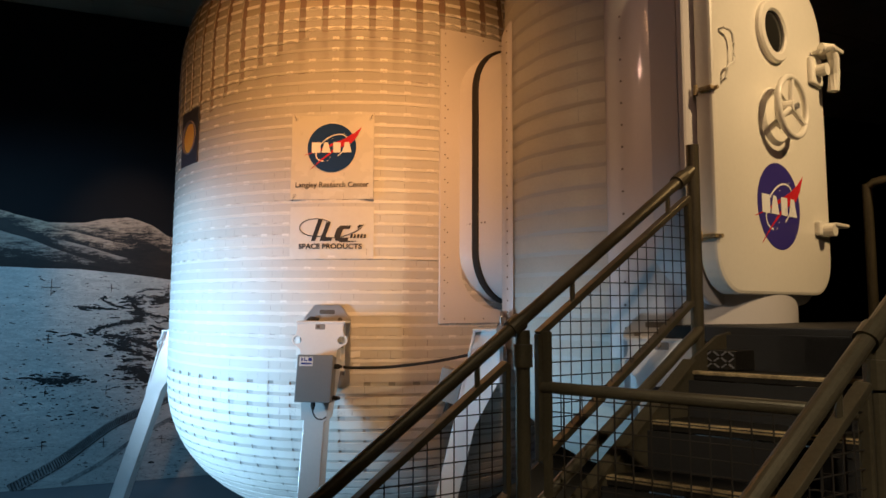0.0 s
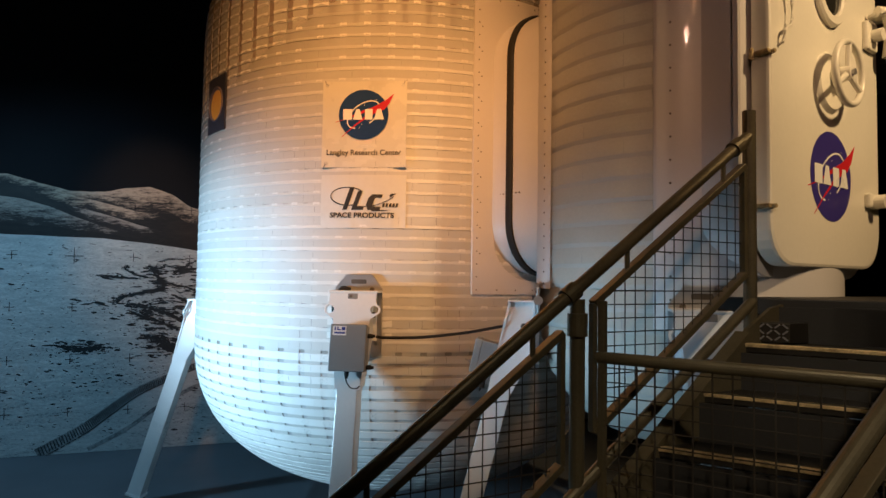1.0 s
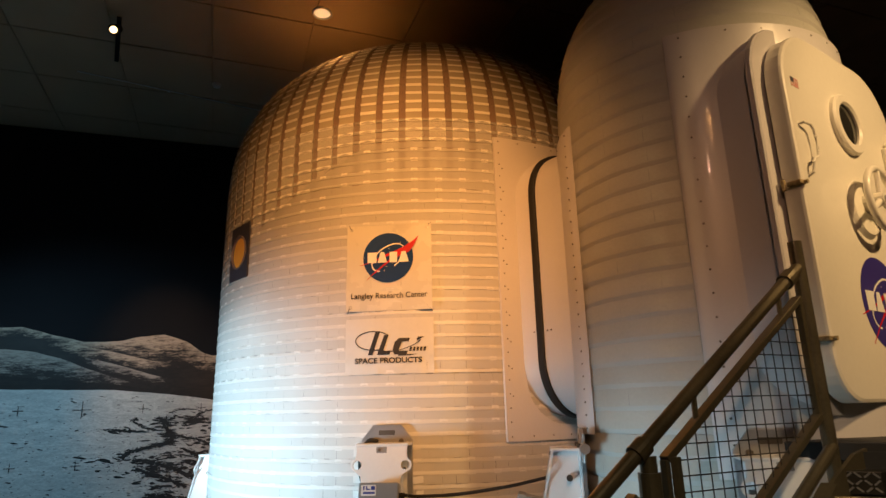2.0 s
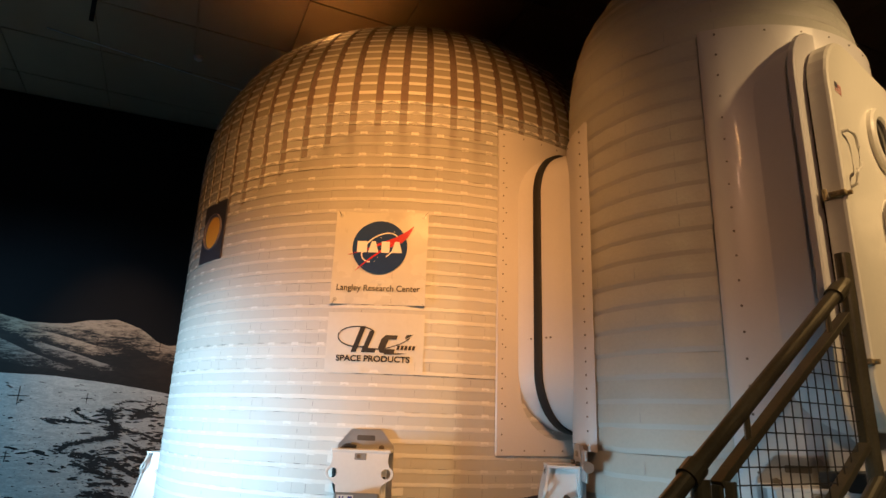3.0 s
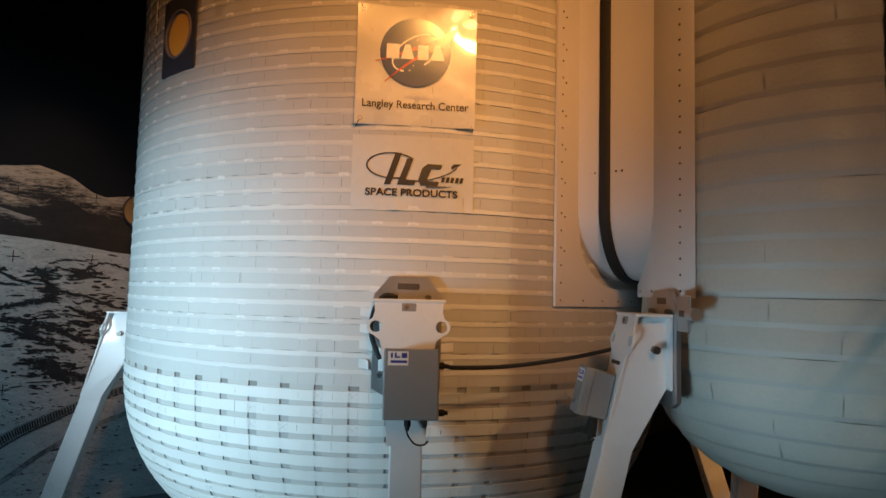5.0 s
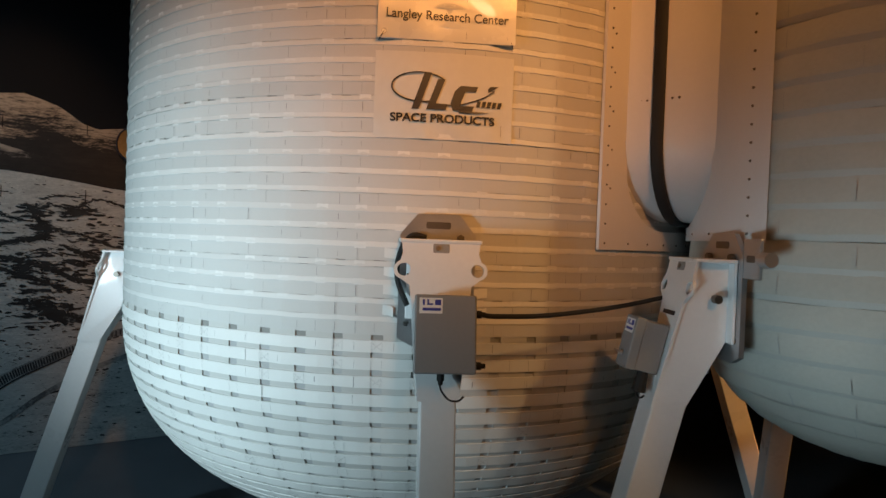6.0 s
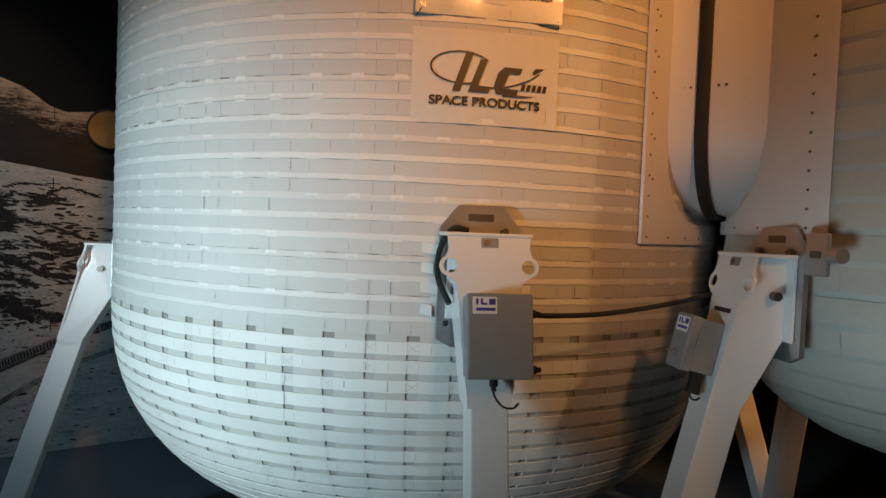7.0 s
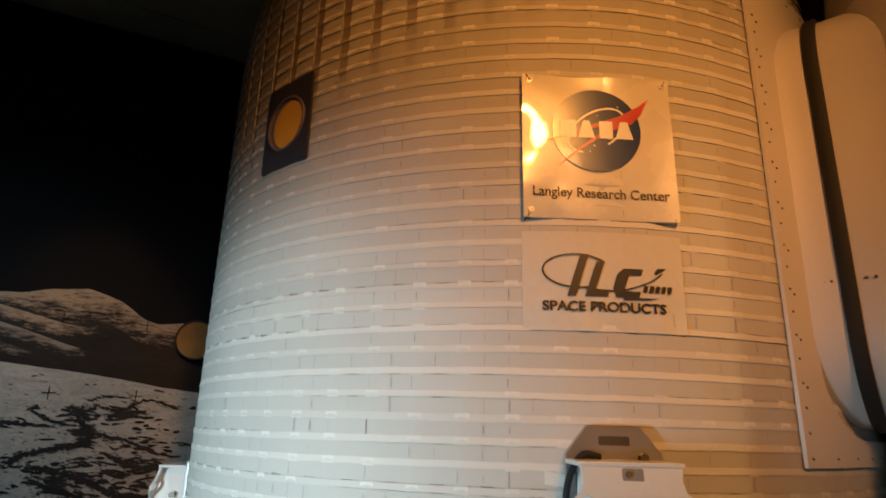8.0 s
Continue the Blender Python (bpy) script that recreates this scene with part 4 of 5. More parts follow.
def cabinet(m, label, w=0.215, h=0.272, d=0.10, glands=True):
    """A small grey control box with a lid, a blank maker's label and cable glands; front faces -y."""
    g = thing("control_box", m, label, "control box", "control boxes")
    part("box_body", boxed((-w / 2, -d * 0.7, 0), (w / 2, 0, h), 0.006), BOXGREY, g)
    part("box_lid", boxed((-w / 2 - 0.004, -d, -0.004), (w / 2 + 0.004, -d * 0.7 + 0.002, h + 0.004), 0.006), BOXGREY, g)
    lab = part("maker_label", slab(rounded(0.083, 0.056, 0.002, 2, -w / 2 + 0.053, h - 0.036), -d - 0.0012, -d), WHITE, g, "white label with plain blue marks")
    for x0, x1, z0, z1 in ((-0.032, -0.024, 0.002, 0.022), (-0.016, -0.009, 0.002, 0.022), (-0.009, 0.006, 0.002, 0.008), (0.012, 0.034, 0.002, 0.022), (-0.032, 0.034, -0.018, -0.008)):
        part("mark_bar", slab([(x0 - w / 2 + 0.055, z0 + h - 0.036), (x1 - w / 2 + 0.055, z0 + h - 0.036), (x1 - w / 2 + 0.055, z1 + h - 0.036), (x0 - w / 2 + 0.055, z1 + h - 0.036)], -d - 0.0024, -d - 0.0014), BLUEINK, lab)
    for p, q in (((w / 2, -0.04, h - 0.06), (w / 2 + 0.03, -0.04, h - 0.06)), ((w / 2, -0.04, 0.025), (w / 2 + 0.03, -0.04, 0.025)), ((-0.01, -0.04, 0), (-0.01, -0.04, -0.03)))[0 if glands else 2:]:
        gl = rod(bmesh.new(), p, q, 0.014, 10)
        rod(gl, q, Vector(q) + (Vector(q) - Vector(p)) * 0.5, 0.009, 10)
        part("cable_gland", gl, RUBBER, g, "black cable gland")
    if not glands:
        sw = rod(bmesh.new(), (0.0, -d - 0.004, 0.05), (0.0, -d - 0.016, 0.05), 0.011, 12)
        rod(sw, (0.0, -d - 0.014, 0.05), (0.006, -d - 0.040, 0.056), 0.004, 8)
        part("toggle_switch", sw, ALU, g, "small metal toggle switch")
    part("pigtail", pipe(bmesh.new(), smoothpath([(-0.01, -0.04, -0.03), (-0.008, -0.04, -0.06), (0.02, -0.045, -0.095), (0.055, -0.045, -0.10), (0.075, -0.04, -0.085)], 5), 0.004, 6), RUBBER, g, "thin black wire")
    return g


LEG1 = -85.5
white = "white painted steel support leg with lugged head under the habitat"
g1, fr1, sl1, mt1 = leg(MAIN, R, LEG1, white, True, splay=0.54)
m1 = pose(*MAIN, 0, 0, 0, LEG1 + 90)
cabinet(m1 @ sl1 @ pose(0.012, fr1 - 0.012, 1.268, 0, 0, 0), "grey metal control box on the white support leg")
for deg, top, reach in ((-171, 1.65, 0.155), (-2, 1.78, 0.18), (95, 1.78, 0.18)):
    leg(MAIN, R, deg, white, False, top=top, reach=reach, splay=0.70 if top < 1.7 else 0.78)
whitea = "white painted steel support leg with lugged head under the airlock"
ACEN = (1.195, 4.326)
AL, ALEG = -178, (1.195, 4.166)
g2, fr2, sl2, mt2 = leg(ALEG, AR - 0.012, AL, whitea, True, top=1.765, reach=0.172, splay=0.63, head=0.80)
m2 = pose(*ALEG, 0, 0, 0, AL + 90)
cabinet(m2 @ sl2 @ pose(0.0, fr2 - 0.012, 1.25), "small grey control box on the front of the airlock leg", 0.105, 0.20, 0.135, False)
plug = part("cable_plug", rod(bmesh.new(), m2 @ sl2 @ Vector((0.03, fr2 - 0.06, 1.25)), m2 @ sl2 @ Vector((0.03, fr2 - 0.06, 1.17)), 0.020, 12, 0.028), RUBBER, None)
tagged(plug, "black cable plug under the small control box", "plug")
for deg in (-94, 80, 17):
    leg(ACEN, AR, deg, whitea, False, top=1.765, reach=0.20, splay=0.60)
c0 = m1 @ Vector((0.16, fr1 - 0.04, 1.485))
c1 = m2 @ Vector((-0.11, fr2 - 0.02, 1.56))
cable = part("cable", pipe(bmesh.new(), smoothpath([c0, c0 + Vector((0.06, 0.0, -0.004)), c0.lerp(c1, 0.35) + Vector((0, 0, -0.028)), c0.lerp(c1, 0.7) + Vector((0, 0, -0.022)), c1], 8), 0.0095, 8), RUBBER, None, smooth=True)
tagged(cable, "thick black cable sagging between two control boxes", "cable")
k0 = m1 @ Vector((-0.05, -R - 0.05, 1.77))
hose = part("cable", pipe(bmesh.new(), smoothpath([k0, m1 @ Vector((-0.11, -R - 0.06, 1.775)), m1 @ Vector((-0.155, -R - 0.06, 1.70)), m1 @ Vector((-0.16, -R - 0.055, 1.60)), m1 @ Vector((-0.12, -R - 0.10, 1.50))], 6), 0.011, 8), RUBBER, None, smooth=True)
tagged(hose, "black cable looped behind the leg bracket", "cable")

# ---- stairs ----
ST = pose(0.486, 2.565, 0, 0, 0, 36.2)
WIDE = 0.85
SKEW = 0.647  # the steps run at an angle to the rail, sheared to suit the camera's view
RISE, RUN, PLAT = 0.182, 0.240, 1.79
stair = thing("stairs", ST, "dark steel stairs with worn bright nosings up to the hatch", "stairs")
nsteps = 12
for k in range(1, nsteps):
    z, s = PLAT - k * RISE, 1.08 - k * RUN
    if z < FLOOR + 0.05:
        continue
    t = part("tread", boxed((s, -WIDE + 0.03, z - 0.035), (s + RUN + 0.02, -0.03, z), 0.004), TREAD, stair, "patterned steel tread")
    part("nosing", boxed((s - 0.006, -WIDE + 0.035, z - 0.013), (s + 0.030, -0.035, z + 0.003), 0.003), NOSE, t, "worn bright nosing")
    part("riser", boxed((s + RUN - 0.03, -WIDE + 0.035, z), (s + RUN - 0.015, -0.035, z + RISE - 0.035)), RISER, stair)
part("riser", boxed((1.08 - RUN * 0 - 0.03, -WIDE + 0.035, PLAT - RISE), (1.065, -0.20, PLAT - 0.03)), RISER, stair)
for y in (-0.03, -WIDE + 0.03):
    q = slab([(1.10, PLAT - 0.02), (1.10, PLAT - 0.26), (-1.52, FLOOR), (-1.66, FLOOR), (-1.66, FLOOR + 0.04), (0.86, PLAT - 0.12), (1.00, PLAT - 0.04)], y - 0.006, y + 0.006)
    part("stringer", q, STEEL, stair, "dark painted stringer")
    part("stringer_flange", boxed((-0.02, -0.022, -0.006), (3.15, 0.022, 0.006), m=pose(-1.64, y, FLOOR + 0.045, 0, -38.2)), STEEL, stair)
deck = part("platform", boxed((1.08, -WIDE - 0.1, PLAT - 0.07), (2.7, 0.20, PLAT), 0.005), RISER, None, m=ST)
tagged(deck, "dark steel landing platform at the top of the stairs", "platform")
for x in (1.2, 2.6):
    for y in (-WIDE, -0.12):
        part("platform_post", boxed((x - 0.04, y - 0.04, FLOOR), (x + 0.04, y + 0.04, PLAT - 0.07)), STEEL, deck)
kick = part("side_plate", boxed((0.93, -0.125, PLAT - RISE + 0.004), (1.07, -0.03, PLAT - RISE + 0.085), 0.003), TREAD, stair, "diamond-pattern plate")
bm = bmesh.new()
for i in range(4):
    for j in range(3):
        box(bm, (-0.011, -0.0025, -0.002), (0.011, 0.0025, 0.002), m=pose(0.927, -0.113 + 0.024 * i, PLAT - RISE + 0.022 + 0.025 * j, 0, 90, 0) @ pose(0, 0, 0, 0, 0, 45 if (i + j) % 2 else -45))
part("raised_pattern", bm, ALU, kick)

RAILZ = lambda s: 1.808 + 0.715 * s


def handrail(y, label, s0, s1):
    """A pipe rail with a flat sub-rail, posts and wire mesh infill."""
    h = thing("handrail", ST, label, "handrail", "stair handrails")
    part("rail_pipe", rod(bmesh.new(), (s0, y, RAILZ(s0)), (s1, y, RAILZ(s1)), 0.0245, 18), STEEL, h, "round pipe rail", smooth=False)
    for s in (0.0, 0.86, -0.95):
        d = Vector((1, 0, 0.715)).normalized()
        c = Vector((s, y, RAILZ(s)))
        part("pipe_collar", rod(bmesh.new(), c - d * 0.028, c + d * 0.028, 0.033, 16), STEEL, h, "pipe collar")
    for sp, top in ((0.94, 2.585), (0.03, 1.79), (-0.95, 1.10)):
        base = max(FLOOR, (PLAT - 0.22) + 0.76 * (sp - 0.94))
        part("post", rod(bmesh.new(), (sp, y, base), (sp, y, top), 0.027, 16), STEEL, h, "round post")
        if sp < 0.5:
            part("post_collar", rod(bmesh.new(), (sp, y, top - 0.13), (sp, y, top - 0.05), 0.036, 16), STEEL, h)
    for a, b in ((0.10, 0.90), (-0.90, -0.04)):
        lo = lambda s: RAILZ(s) - 0.56
        hi = lambda s: RAILZ(s) - 0.105
        f = part("panel_frame", boxed((0, -0.02, -0.012), (math.hypot(b - a, 0.715 * (b - a)), 0.02, 0.012), 0.003, pose(a, y, hi(a), 0, -math.degrees(math.atan(0.715)))), STEEL, h, "flat sub-rail")
        part("panel_frame", boxed((0, -0.02, -0.012), (math.hypot(b - a, 0.715 * (b - a)), 0.02, 0.012), 0.003, pose(a, y, lo(a), 0, -math.degrees(math.atan(0.715)))), STEEL, h)
        for s in (a, b):
            part("panel_upright", boxed((s - 0.010, y - 0.014, lo(s)), (s + 0.010, y + 0.014, hi(s)), 0.003), STEEL, h)
        for s in (a + 0.16, b - 0.12):
            part("standoff", rod(bmesh.new(), (s, y, hi(s)), (s, y, RAILZ(s)), 0.010, 8), STEEL, h)
        w = bmesh.new()
        s = a + 0.05
        while s < b - 0.01:
            rod(w, (s, y, lo(s)), (s, y, hi(s)), 0.0024, 5)
            s += 0.05
        z = lo(a)
        while z < hi(b):
            sa = max(a, (z + 0.105 - 1.808) / 0.715)
            sb = min(b, (z + 0.56 - 1.808) / 0.715)
            if sb > sa + 0.01:
                rod(w, (sa, y + 0.004, z), (sb, y + 0.004, z), 0.0024, 5)
            z += 0.05
        part("wire_mesh", w, WIRE, h, "black welded wire mesh")
    part("lower_pipe", rod(bmesh.new(), (-0.95, y - 0.01, RAILZ(-0.95) - 0.70), (0.94, y - 0.01, RAILZ(0.94) - 0.70), 0.0225, 14), STEEL, h, "lower pipe")
    return h


handrail(0.0, "dark steel pipe handrail with wire mesh panels beside the stairs", -1.25, 0.93)
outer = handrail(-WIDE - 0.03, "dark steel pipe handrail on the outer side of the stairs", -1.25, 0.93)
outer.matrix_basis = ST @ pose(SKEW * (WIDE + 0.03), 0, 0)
gate = thing("barrier_gate", ST, "dark pipe barrier with wire mesh closing off the stairs", "gate")
GZ = 1.585
part("gate_bar", rod(bmesh.new(), (0.098, -0.02, GZ), (0.098, -WIDE, GZ - 0.005), 0.021, 16), STEEL, gate, "round bar")
for y in (-0.03, -WIDE + 0.03):
    part("gate_upright", boxed((0.089, y - 0.010, 0.90), (0.107, y + 0.010, GZ + 0.20 if y > -0.5 else GZ), 0.003), STEEL, gate)
w = bmesh.new()
for k in range(1, 16):
    rod(w, (0.098, -0.03 - k * 0.05, 0.95), (0.098, -0.03 - k * 0.05, GZ), 0.0024, 5)
for k in range(13):
    rod(w, (0.102, -0.03, 0.95 + k * 0.05), (0.102, -WIDE + 0.03, 0.95 + k * 0.05), 0.0024, 5)
part("wire_mesh", w, WIRE, gate, "black welded wire mesh")
part("gate_bar", rod(bmesh.new(), (0.098, -0.03, 0.95), (0.098, -WIDE + 0.03, 0.95), 0.012, 10), STEEL, gate)

# shear the stair, gate and platform meshes so they line up from the camera
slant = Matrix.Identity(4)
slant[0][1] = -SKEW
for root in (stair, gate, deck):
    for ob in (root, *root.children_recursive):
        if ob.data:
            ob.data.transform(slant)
guard = thing("guard_rail", ST, "dark pipe guard rail with mesh at the platform's end", "guard rail")
for y in (0.17, -0.10, -1.1):
    part("post", rod(bmesh.new(), (2.62, y, PLAT), (2.62, y, 2.60), 0.027, 14), STEEL, guard)
part("rail_pipe", pipe(bmesh.new(), [(2.62, 0.17, 2.54), (2.62, 0.165, 2.58), (2.62, 0.13, 2.605), (2.62, 0.08, 2.61), (2.62, -1.12, 2.61)], 0.0245, 14), STEEL, guard)
part("panel_frame", boxed((2.60, -1.06, PLAT + 0.1), (2.64, -0.13, PLAT + 0.13)), STEEL, guard)
part("panel_frame", boxed((2.60, -1.06, 2.47), (2.64, -0.13, 2.50)), STEEL, guard)
part("panel_frame", boxed((2.60, -0.16, PLAT + 0.13), (2.64, -0.13, 2.47)), STEEL, guard)
w = bmesh.new()
for k in range(15):
    rod(w, (2.62, -0.18 - k * 0.05, PLAT + 0.12), (2.62, -0.18 - k * 0.05, 2.48), 0.0024, 5)
for k in range(12):
    rod(w, (2.624, -0.15, PLAT + 0.14 + k * 0.05), (2.624, -1.06, PLAT + 0.14 + k * 0.05), 0.0024, 5)
part("wire_mesh", w, WIRE, guard)

def print_ink(name, stops, scale, stretch, low, high, z0=None, z1=None, rough=0.55, fine=0.62, rise=0.45, tilt=0.0, grain=7):
    """Printed picture ink: blotches between colours, with an optional change with height."""
    m = bpy.data.materials.new(name)
    m.use_nodes = True
    nt = m.node_tree
    n, l = nt.nodes, nt.links
    b = n["Principled BSDF"]
    b.inputs["Roughness"].default_value = rough
    co, mp = n.new("ShaderNodeTexCoord"), n.new("ShaderNodeMapping")
    mp.inputs["Scale"].default_value = (1, 1, stretch)
    mp.inputs["Rotation"].default_value = (0, radians(tilt), 0)
    l.new(co.outputs["Object"], mp.inputs["Vector"])
    t1, t2, t3 = (n.new("ShaderNodeTexNoise") for _ in range(3))
    for t, k, d, ds in ((t1, scale, 8, 1.6), (t2, scale * grain, 6, 0.4), (t3, scale * 0.22, 3, 0.3)):
        t.inputs["Scale"].default_value, t.inputs["Detail"].default_value, t.inputs["Distortion"].default_value = k, d, ds
        t.inputs["Roughness"].default_value = 0.62
        l.new(mp.outputs["Vector"], t.inputs["Vector"])
    mix = n.new("ShaderNodeMath")
    mix.operation = "MULTIPLY_ADD"
    l.new(t2.outputs["Fac"], mix.inputs[0])
    mix.inputs[1].default_value = fine
    l.new(t1.outputs["Fac"], mix.inputs[2])
    mx = n.new("ShaderNodeMath")
    mx.operation = "MULTIPLY_ADD"
    l.new(t3.outputs["Fac"], mx.inputs[0])
    mx.inputs[1].default_value = 0.55
    l.new(mix.outputs[0], mx.inputs[2])
    out = mx.outputs[0]
    if z0 is not None:
        sep, rng, ad = n.new("ShaderNodeSeparateXYZ"), n.new("ShaderNodeMapRange"), n.new("ShaderNodeMath")
        l.new(co.outputs["Object"], sep.inputs[0])
        l.new(sep.outputs["Z"], rng.inputs["Value"])
        rng.inputs["From Min"].default_value, rng.inputs["From Max"].default_value = z0, z1
        rng.inputs["To Min"].default_value, rng.inputs["To Max"].default_value = 0.0, rise
        l.new(out, ad.inputs[0])
        l.new(rng.outputs["Result"], ad.inputs[1])
        out = ad.outputs[0]
    r2 = n.new("ShaderNodeMapRange")
    r2.inputs["From Min"].default_value, r2.inputs["From Max"].default_value = low, high
    l.new(out, r2.inputs["Value"])
    ramp = n.new("ShaderNodeValToRGB")
    e = ramp.color_ramp.elements
    while len(e) < len(stops):
        e.new(0.5)
    for el, (p, c) in zip(e, stops):
        el.position, el.color = p, (*c, 1)
    l.new(r2.outputs["Result"], ramp.inputs["Fac"])
    l.new(ramp.outputs["Color"], b.inputs["Base Color"])
    return m


GROUNDINK = print_ink("printed_regolith", [(0, (0.05, 0.06, 0.065)), (0.16, (0.20, 0.23, 0.24)), (0.34, (0.40, 0.43, 0.44)), (0.7, (0.52, 0.55, 0.55)), (1, (0.66, 0.68, 0.67))], 3.4, 4.2, 0.98, 1.80, -0.3, 2.1, fine=1.15, rise=0.26, grain=8)
DARKINK = print_ink("printed_dark_soil", [(0, (0.010, 0.012, 0.014)), (0.6, (0.024, 0.028, 0.032)), (0.75, (0.12, 0.14, 0.15)), (1, (0.36, 0.39, 0.40))], 9.0, 2.0, 0.72, 1.42)
ROCKINK = material("printed_rock_shadow", (0.022, 0.026, 0.030), 0.55, 0, 30, 0.5, 0.0)
TRACKINK = print_ink("printed_track", [(0, (0.04, 0.045, 0.05)), (0.5, (0.10, 0.115, 0.125)), (1, (0.30, 0.33, 0.34))], 9.0, 1.0, 0.7, 1.2)
SKYINK = material("printed_black_sky", (0.017, 0.017, 0.020), 0.9, 0, 2, 0.3, 0.02)
HILLBASE = print_ink("printed_hill_shade", [(0, (0.010, 0.008, 0.008)), (0.6, (0.036, 0.028, 0.025)), (1, (0.14, 0.106, 0.084))], 1.6, 4.0, 0.95, 1.75, fine=0.5, tilt=-14)


def slope_ink(name, crest, mid, base, streak, tilt):
    """Printed hillside: bright along the crest, running down in streaks to the dark of the slope."""
    m = bpy.data.materials.new(name)
    m.use_nodes = True
    n, l = m.node_tree.nodes, m.node_tree.links
    b = n["Principled BSDF"]
    b.inputs["Roughness"].default_value = 0.55
    at, co, mp = n.new("ShaderNodeAttribute"), n.new("ShaderNodeTexCoord"), n.new("ShaderNodeMapping")
    at.attribute_name = "fall"
    mp.inputs["Scale"].default_value, mp.inputs["Rotation"].default_value = (1, 1, 4.5), (0, radians(tilt), 0)
    l.new(co.outputs["Object"], mp.inputs["Vector"])
    out = at.outputs["Fac"]
    for k, (scale, amount) in enumerate(((3.2, 2.4 * streak), (11.0, 2.2), (38.0, 1.6))):
        t, ma = n.new("ShaderNodeTexNoise"), n.new("ShaderNodeMath")
        t.inputs["Scale"].default_value, t.inputs["Detail"].default_value, t.inputs["Distortion"].default_value = scale, 5, 0.6
        l.new(mp.outputs["Vector"], t.inputs["Vector"])
        sub = n.new("ShaderNodeMath")
        sub.operation = "SUBTRACT"
        l.new(t.outputs["Fac"], sub.inputs[0])
        sub.inputs[1].default_value = 0.5
        ma.operation = "MULTIPLY_ADD"
        l.new(sub.outputs[0], ma.inputs[0])
        ma.inputs[1].default_value = amount
        l.new(out, ma.inputs[2])
        out = ma.outputs[0]
    ramp = n.new("ShaderNodeValToRGB")
    e = ramp.color_ramp.elements
    e.new(0.5)
    e.new(0.8)
    for el, (p, c) in zip(e, ((0.0, crest), (0.30, [0.6 * a + 0.4 * q for a, q in zip(crest, mid)]), (0.62, mid), (0.95, base))):
        el.position, el.color = p, (*c, 1)
    l.new(out, ramp.inputs["Fac"])
    l.new(ramp.outputs["Color"], b.inputs["Base Color"])
    return m


TAN = slope_ink("printed_tan_slope", (0.54, 0.42, 0.31), (0.22, 0.165, 0.125), (0.016, 0.012, 0.011), 0.9, -14)
GREYSLOPE = slope_ink("printed_grey_slope", (0.40, 0.35, 0.30), (0.17, 0.145, 0.13), (0.020, 0.016, 0.015), 0.9, 18)
SKYINK.node_tree.nodes["Principled BSDF"].inputs["Specular IOR Level"].default_value = 0.15
mural = thing("mural", MURAL, "printed wall mural of pale lunar ground, brown hills and black sky", "mural")
part("sky", slab([(-5.4, 2.0), (9.8, 2.0), (9.8, CEIL - 0.01), (-5.4, CEIL - 0.01)], 0.0, 0.018), SKYINK, mural, "black printed sky")


def along(x, knots):
    return float(np.interp(x, [k[0] for k in knots], [k[1] for k in knots]))


def ridge(x, knots, rough, seed):
    return along(x, knots) + rough * noise.noise(Vector((x * 2.1, seed, 0))) + rough * 0.4 * noise.noise(Vector((x * 9, seed, 3)))


def hillside(name, crest, depth, mat, y, x0, x1, seed, label=""):
    """A strip of printed slope hanging from a crest line, as deep as the depth line says."""
    n = int((x1 - x0) / 0.03)
    rows = []
    bm2 = bmesh.new()
    lay = bm2.verts.layers.float.new("fall")
    for i in range(n + 1):
        x = x0 + (x1 - x0) * i / n
        fade = min(1.0, 4 * min(i, n - i) / n) if crest is not HILLS else 1.0
        z, d = ridge(x, crest, 0.012, seed), along(x, depth) * (0.25 + 0.75 * fade)
        col = []
        for f in (0.0, 0.12, 0.3, 0.5, 0.75, 1.0):
            v = bm2.verts.new((x, y, z - d * f))
            v[lay] = 1.25 - (1.25 - 1.15 * f) * (fade if f < 1 else 1)
            col.append(v)
        rows.append(col)
    for a, b in zip(rows, rows[1:]):
        for k in range(5):
            bm2.faces.new((a[k], a[k + 1], b[k + 1], b[k]))
    part(name, bm2, mat, mural, label)


HILLS = [(-5.4, 3.1), (-3, 3.05), (-1.61, 2.99), (-1.39, 3.0), (-1.08, 2.915), (-0.72, 2.836), (-0.35, 2.84), (-0.11, 2.905), (0.15, 2.93), (0.42, 2.85), (0.62, 2.715), (0.75, 2.682), (1.05, 2.72), (3, 2.7), (5, 2.6), (9.8, 2.7)]
FAR = [(-5.4, 2.35), (-1.5, 2.282), (-0.95, 2.275), (-0.35, 2.266), (0.27, 2.205), (0.5, 2.178), (0.8, 2.13), (1.07, 2.10), (3, 1.95), (9.8, 1.95)]
xs = [-5.38 + 0.08 * k for k in range(190)]
part("hill_range", slab([(x, ridge(x, HILLS, 0.012, 1)) for x in xs] + [(9.7, 1.7), (-5.38, 1.7)], -0.002, 0.003), HILLBASE, mural, "printed dark hills")
hillside("hill_slope", HILLS, [(-5.4, 0.12), (-0.9, 0.10), (-0.4, 0.16), (0.0, 0.34), (0.2, 0.34), (0.42, 0.24), (0.62, 0.22), (1.0, 0.24), (9.8, 0.2)], TAN, -0.0032, -5.38, 9.7, 1, "printed tan crest")
hillside("hill_slope", [(-1.15, 2.86), (-0.8, 2.79), (-0.4, 2.72), (0.0, 2.62), (0.35, 2.56)], [(-1.15, 0.14), (0.35, 0.12)], TAN, -0.0040, -1.15, 0.35, 3)
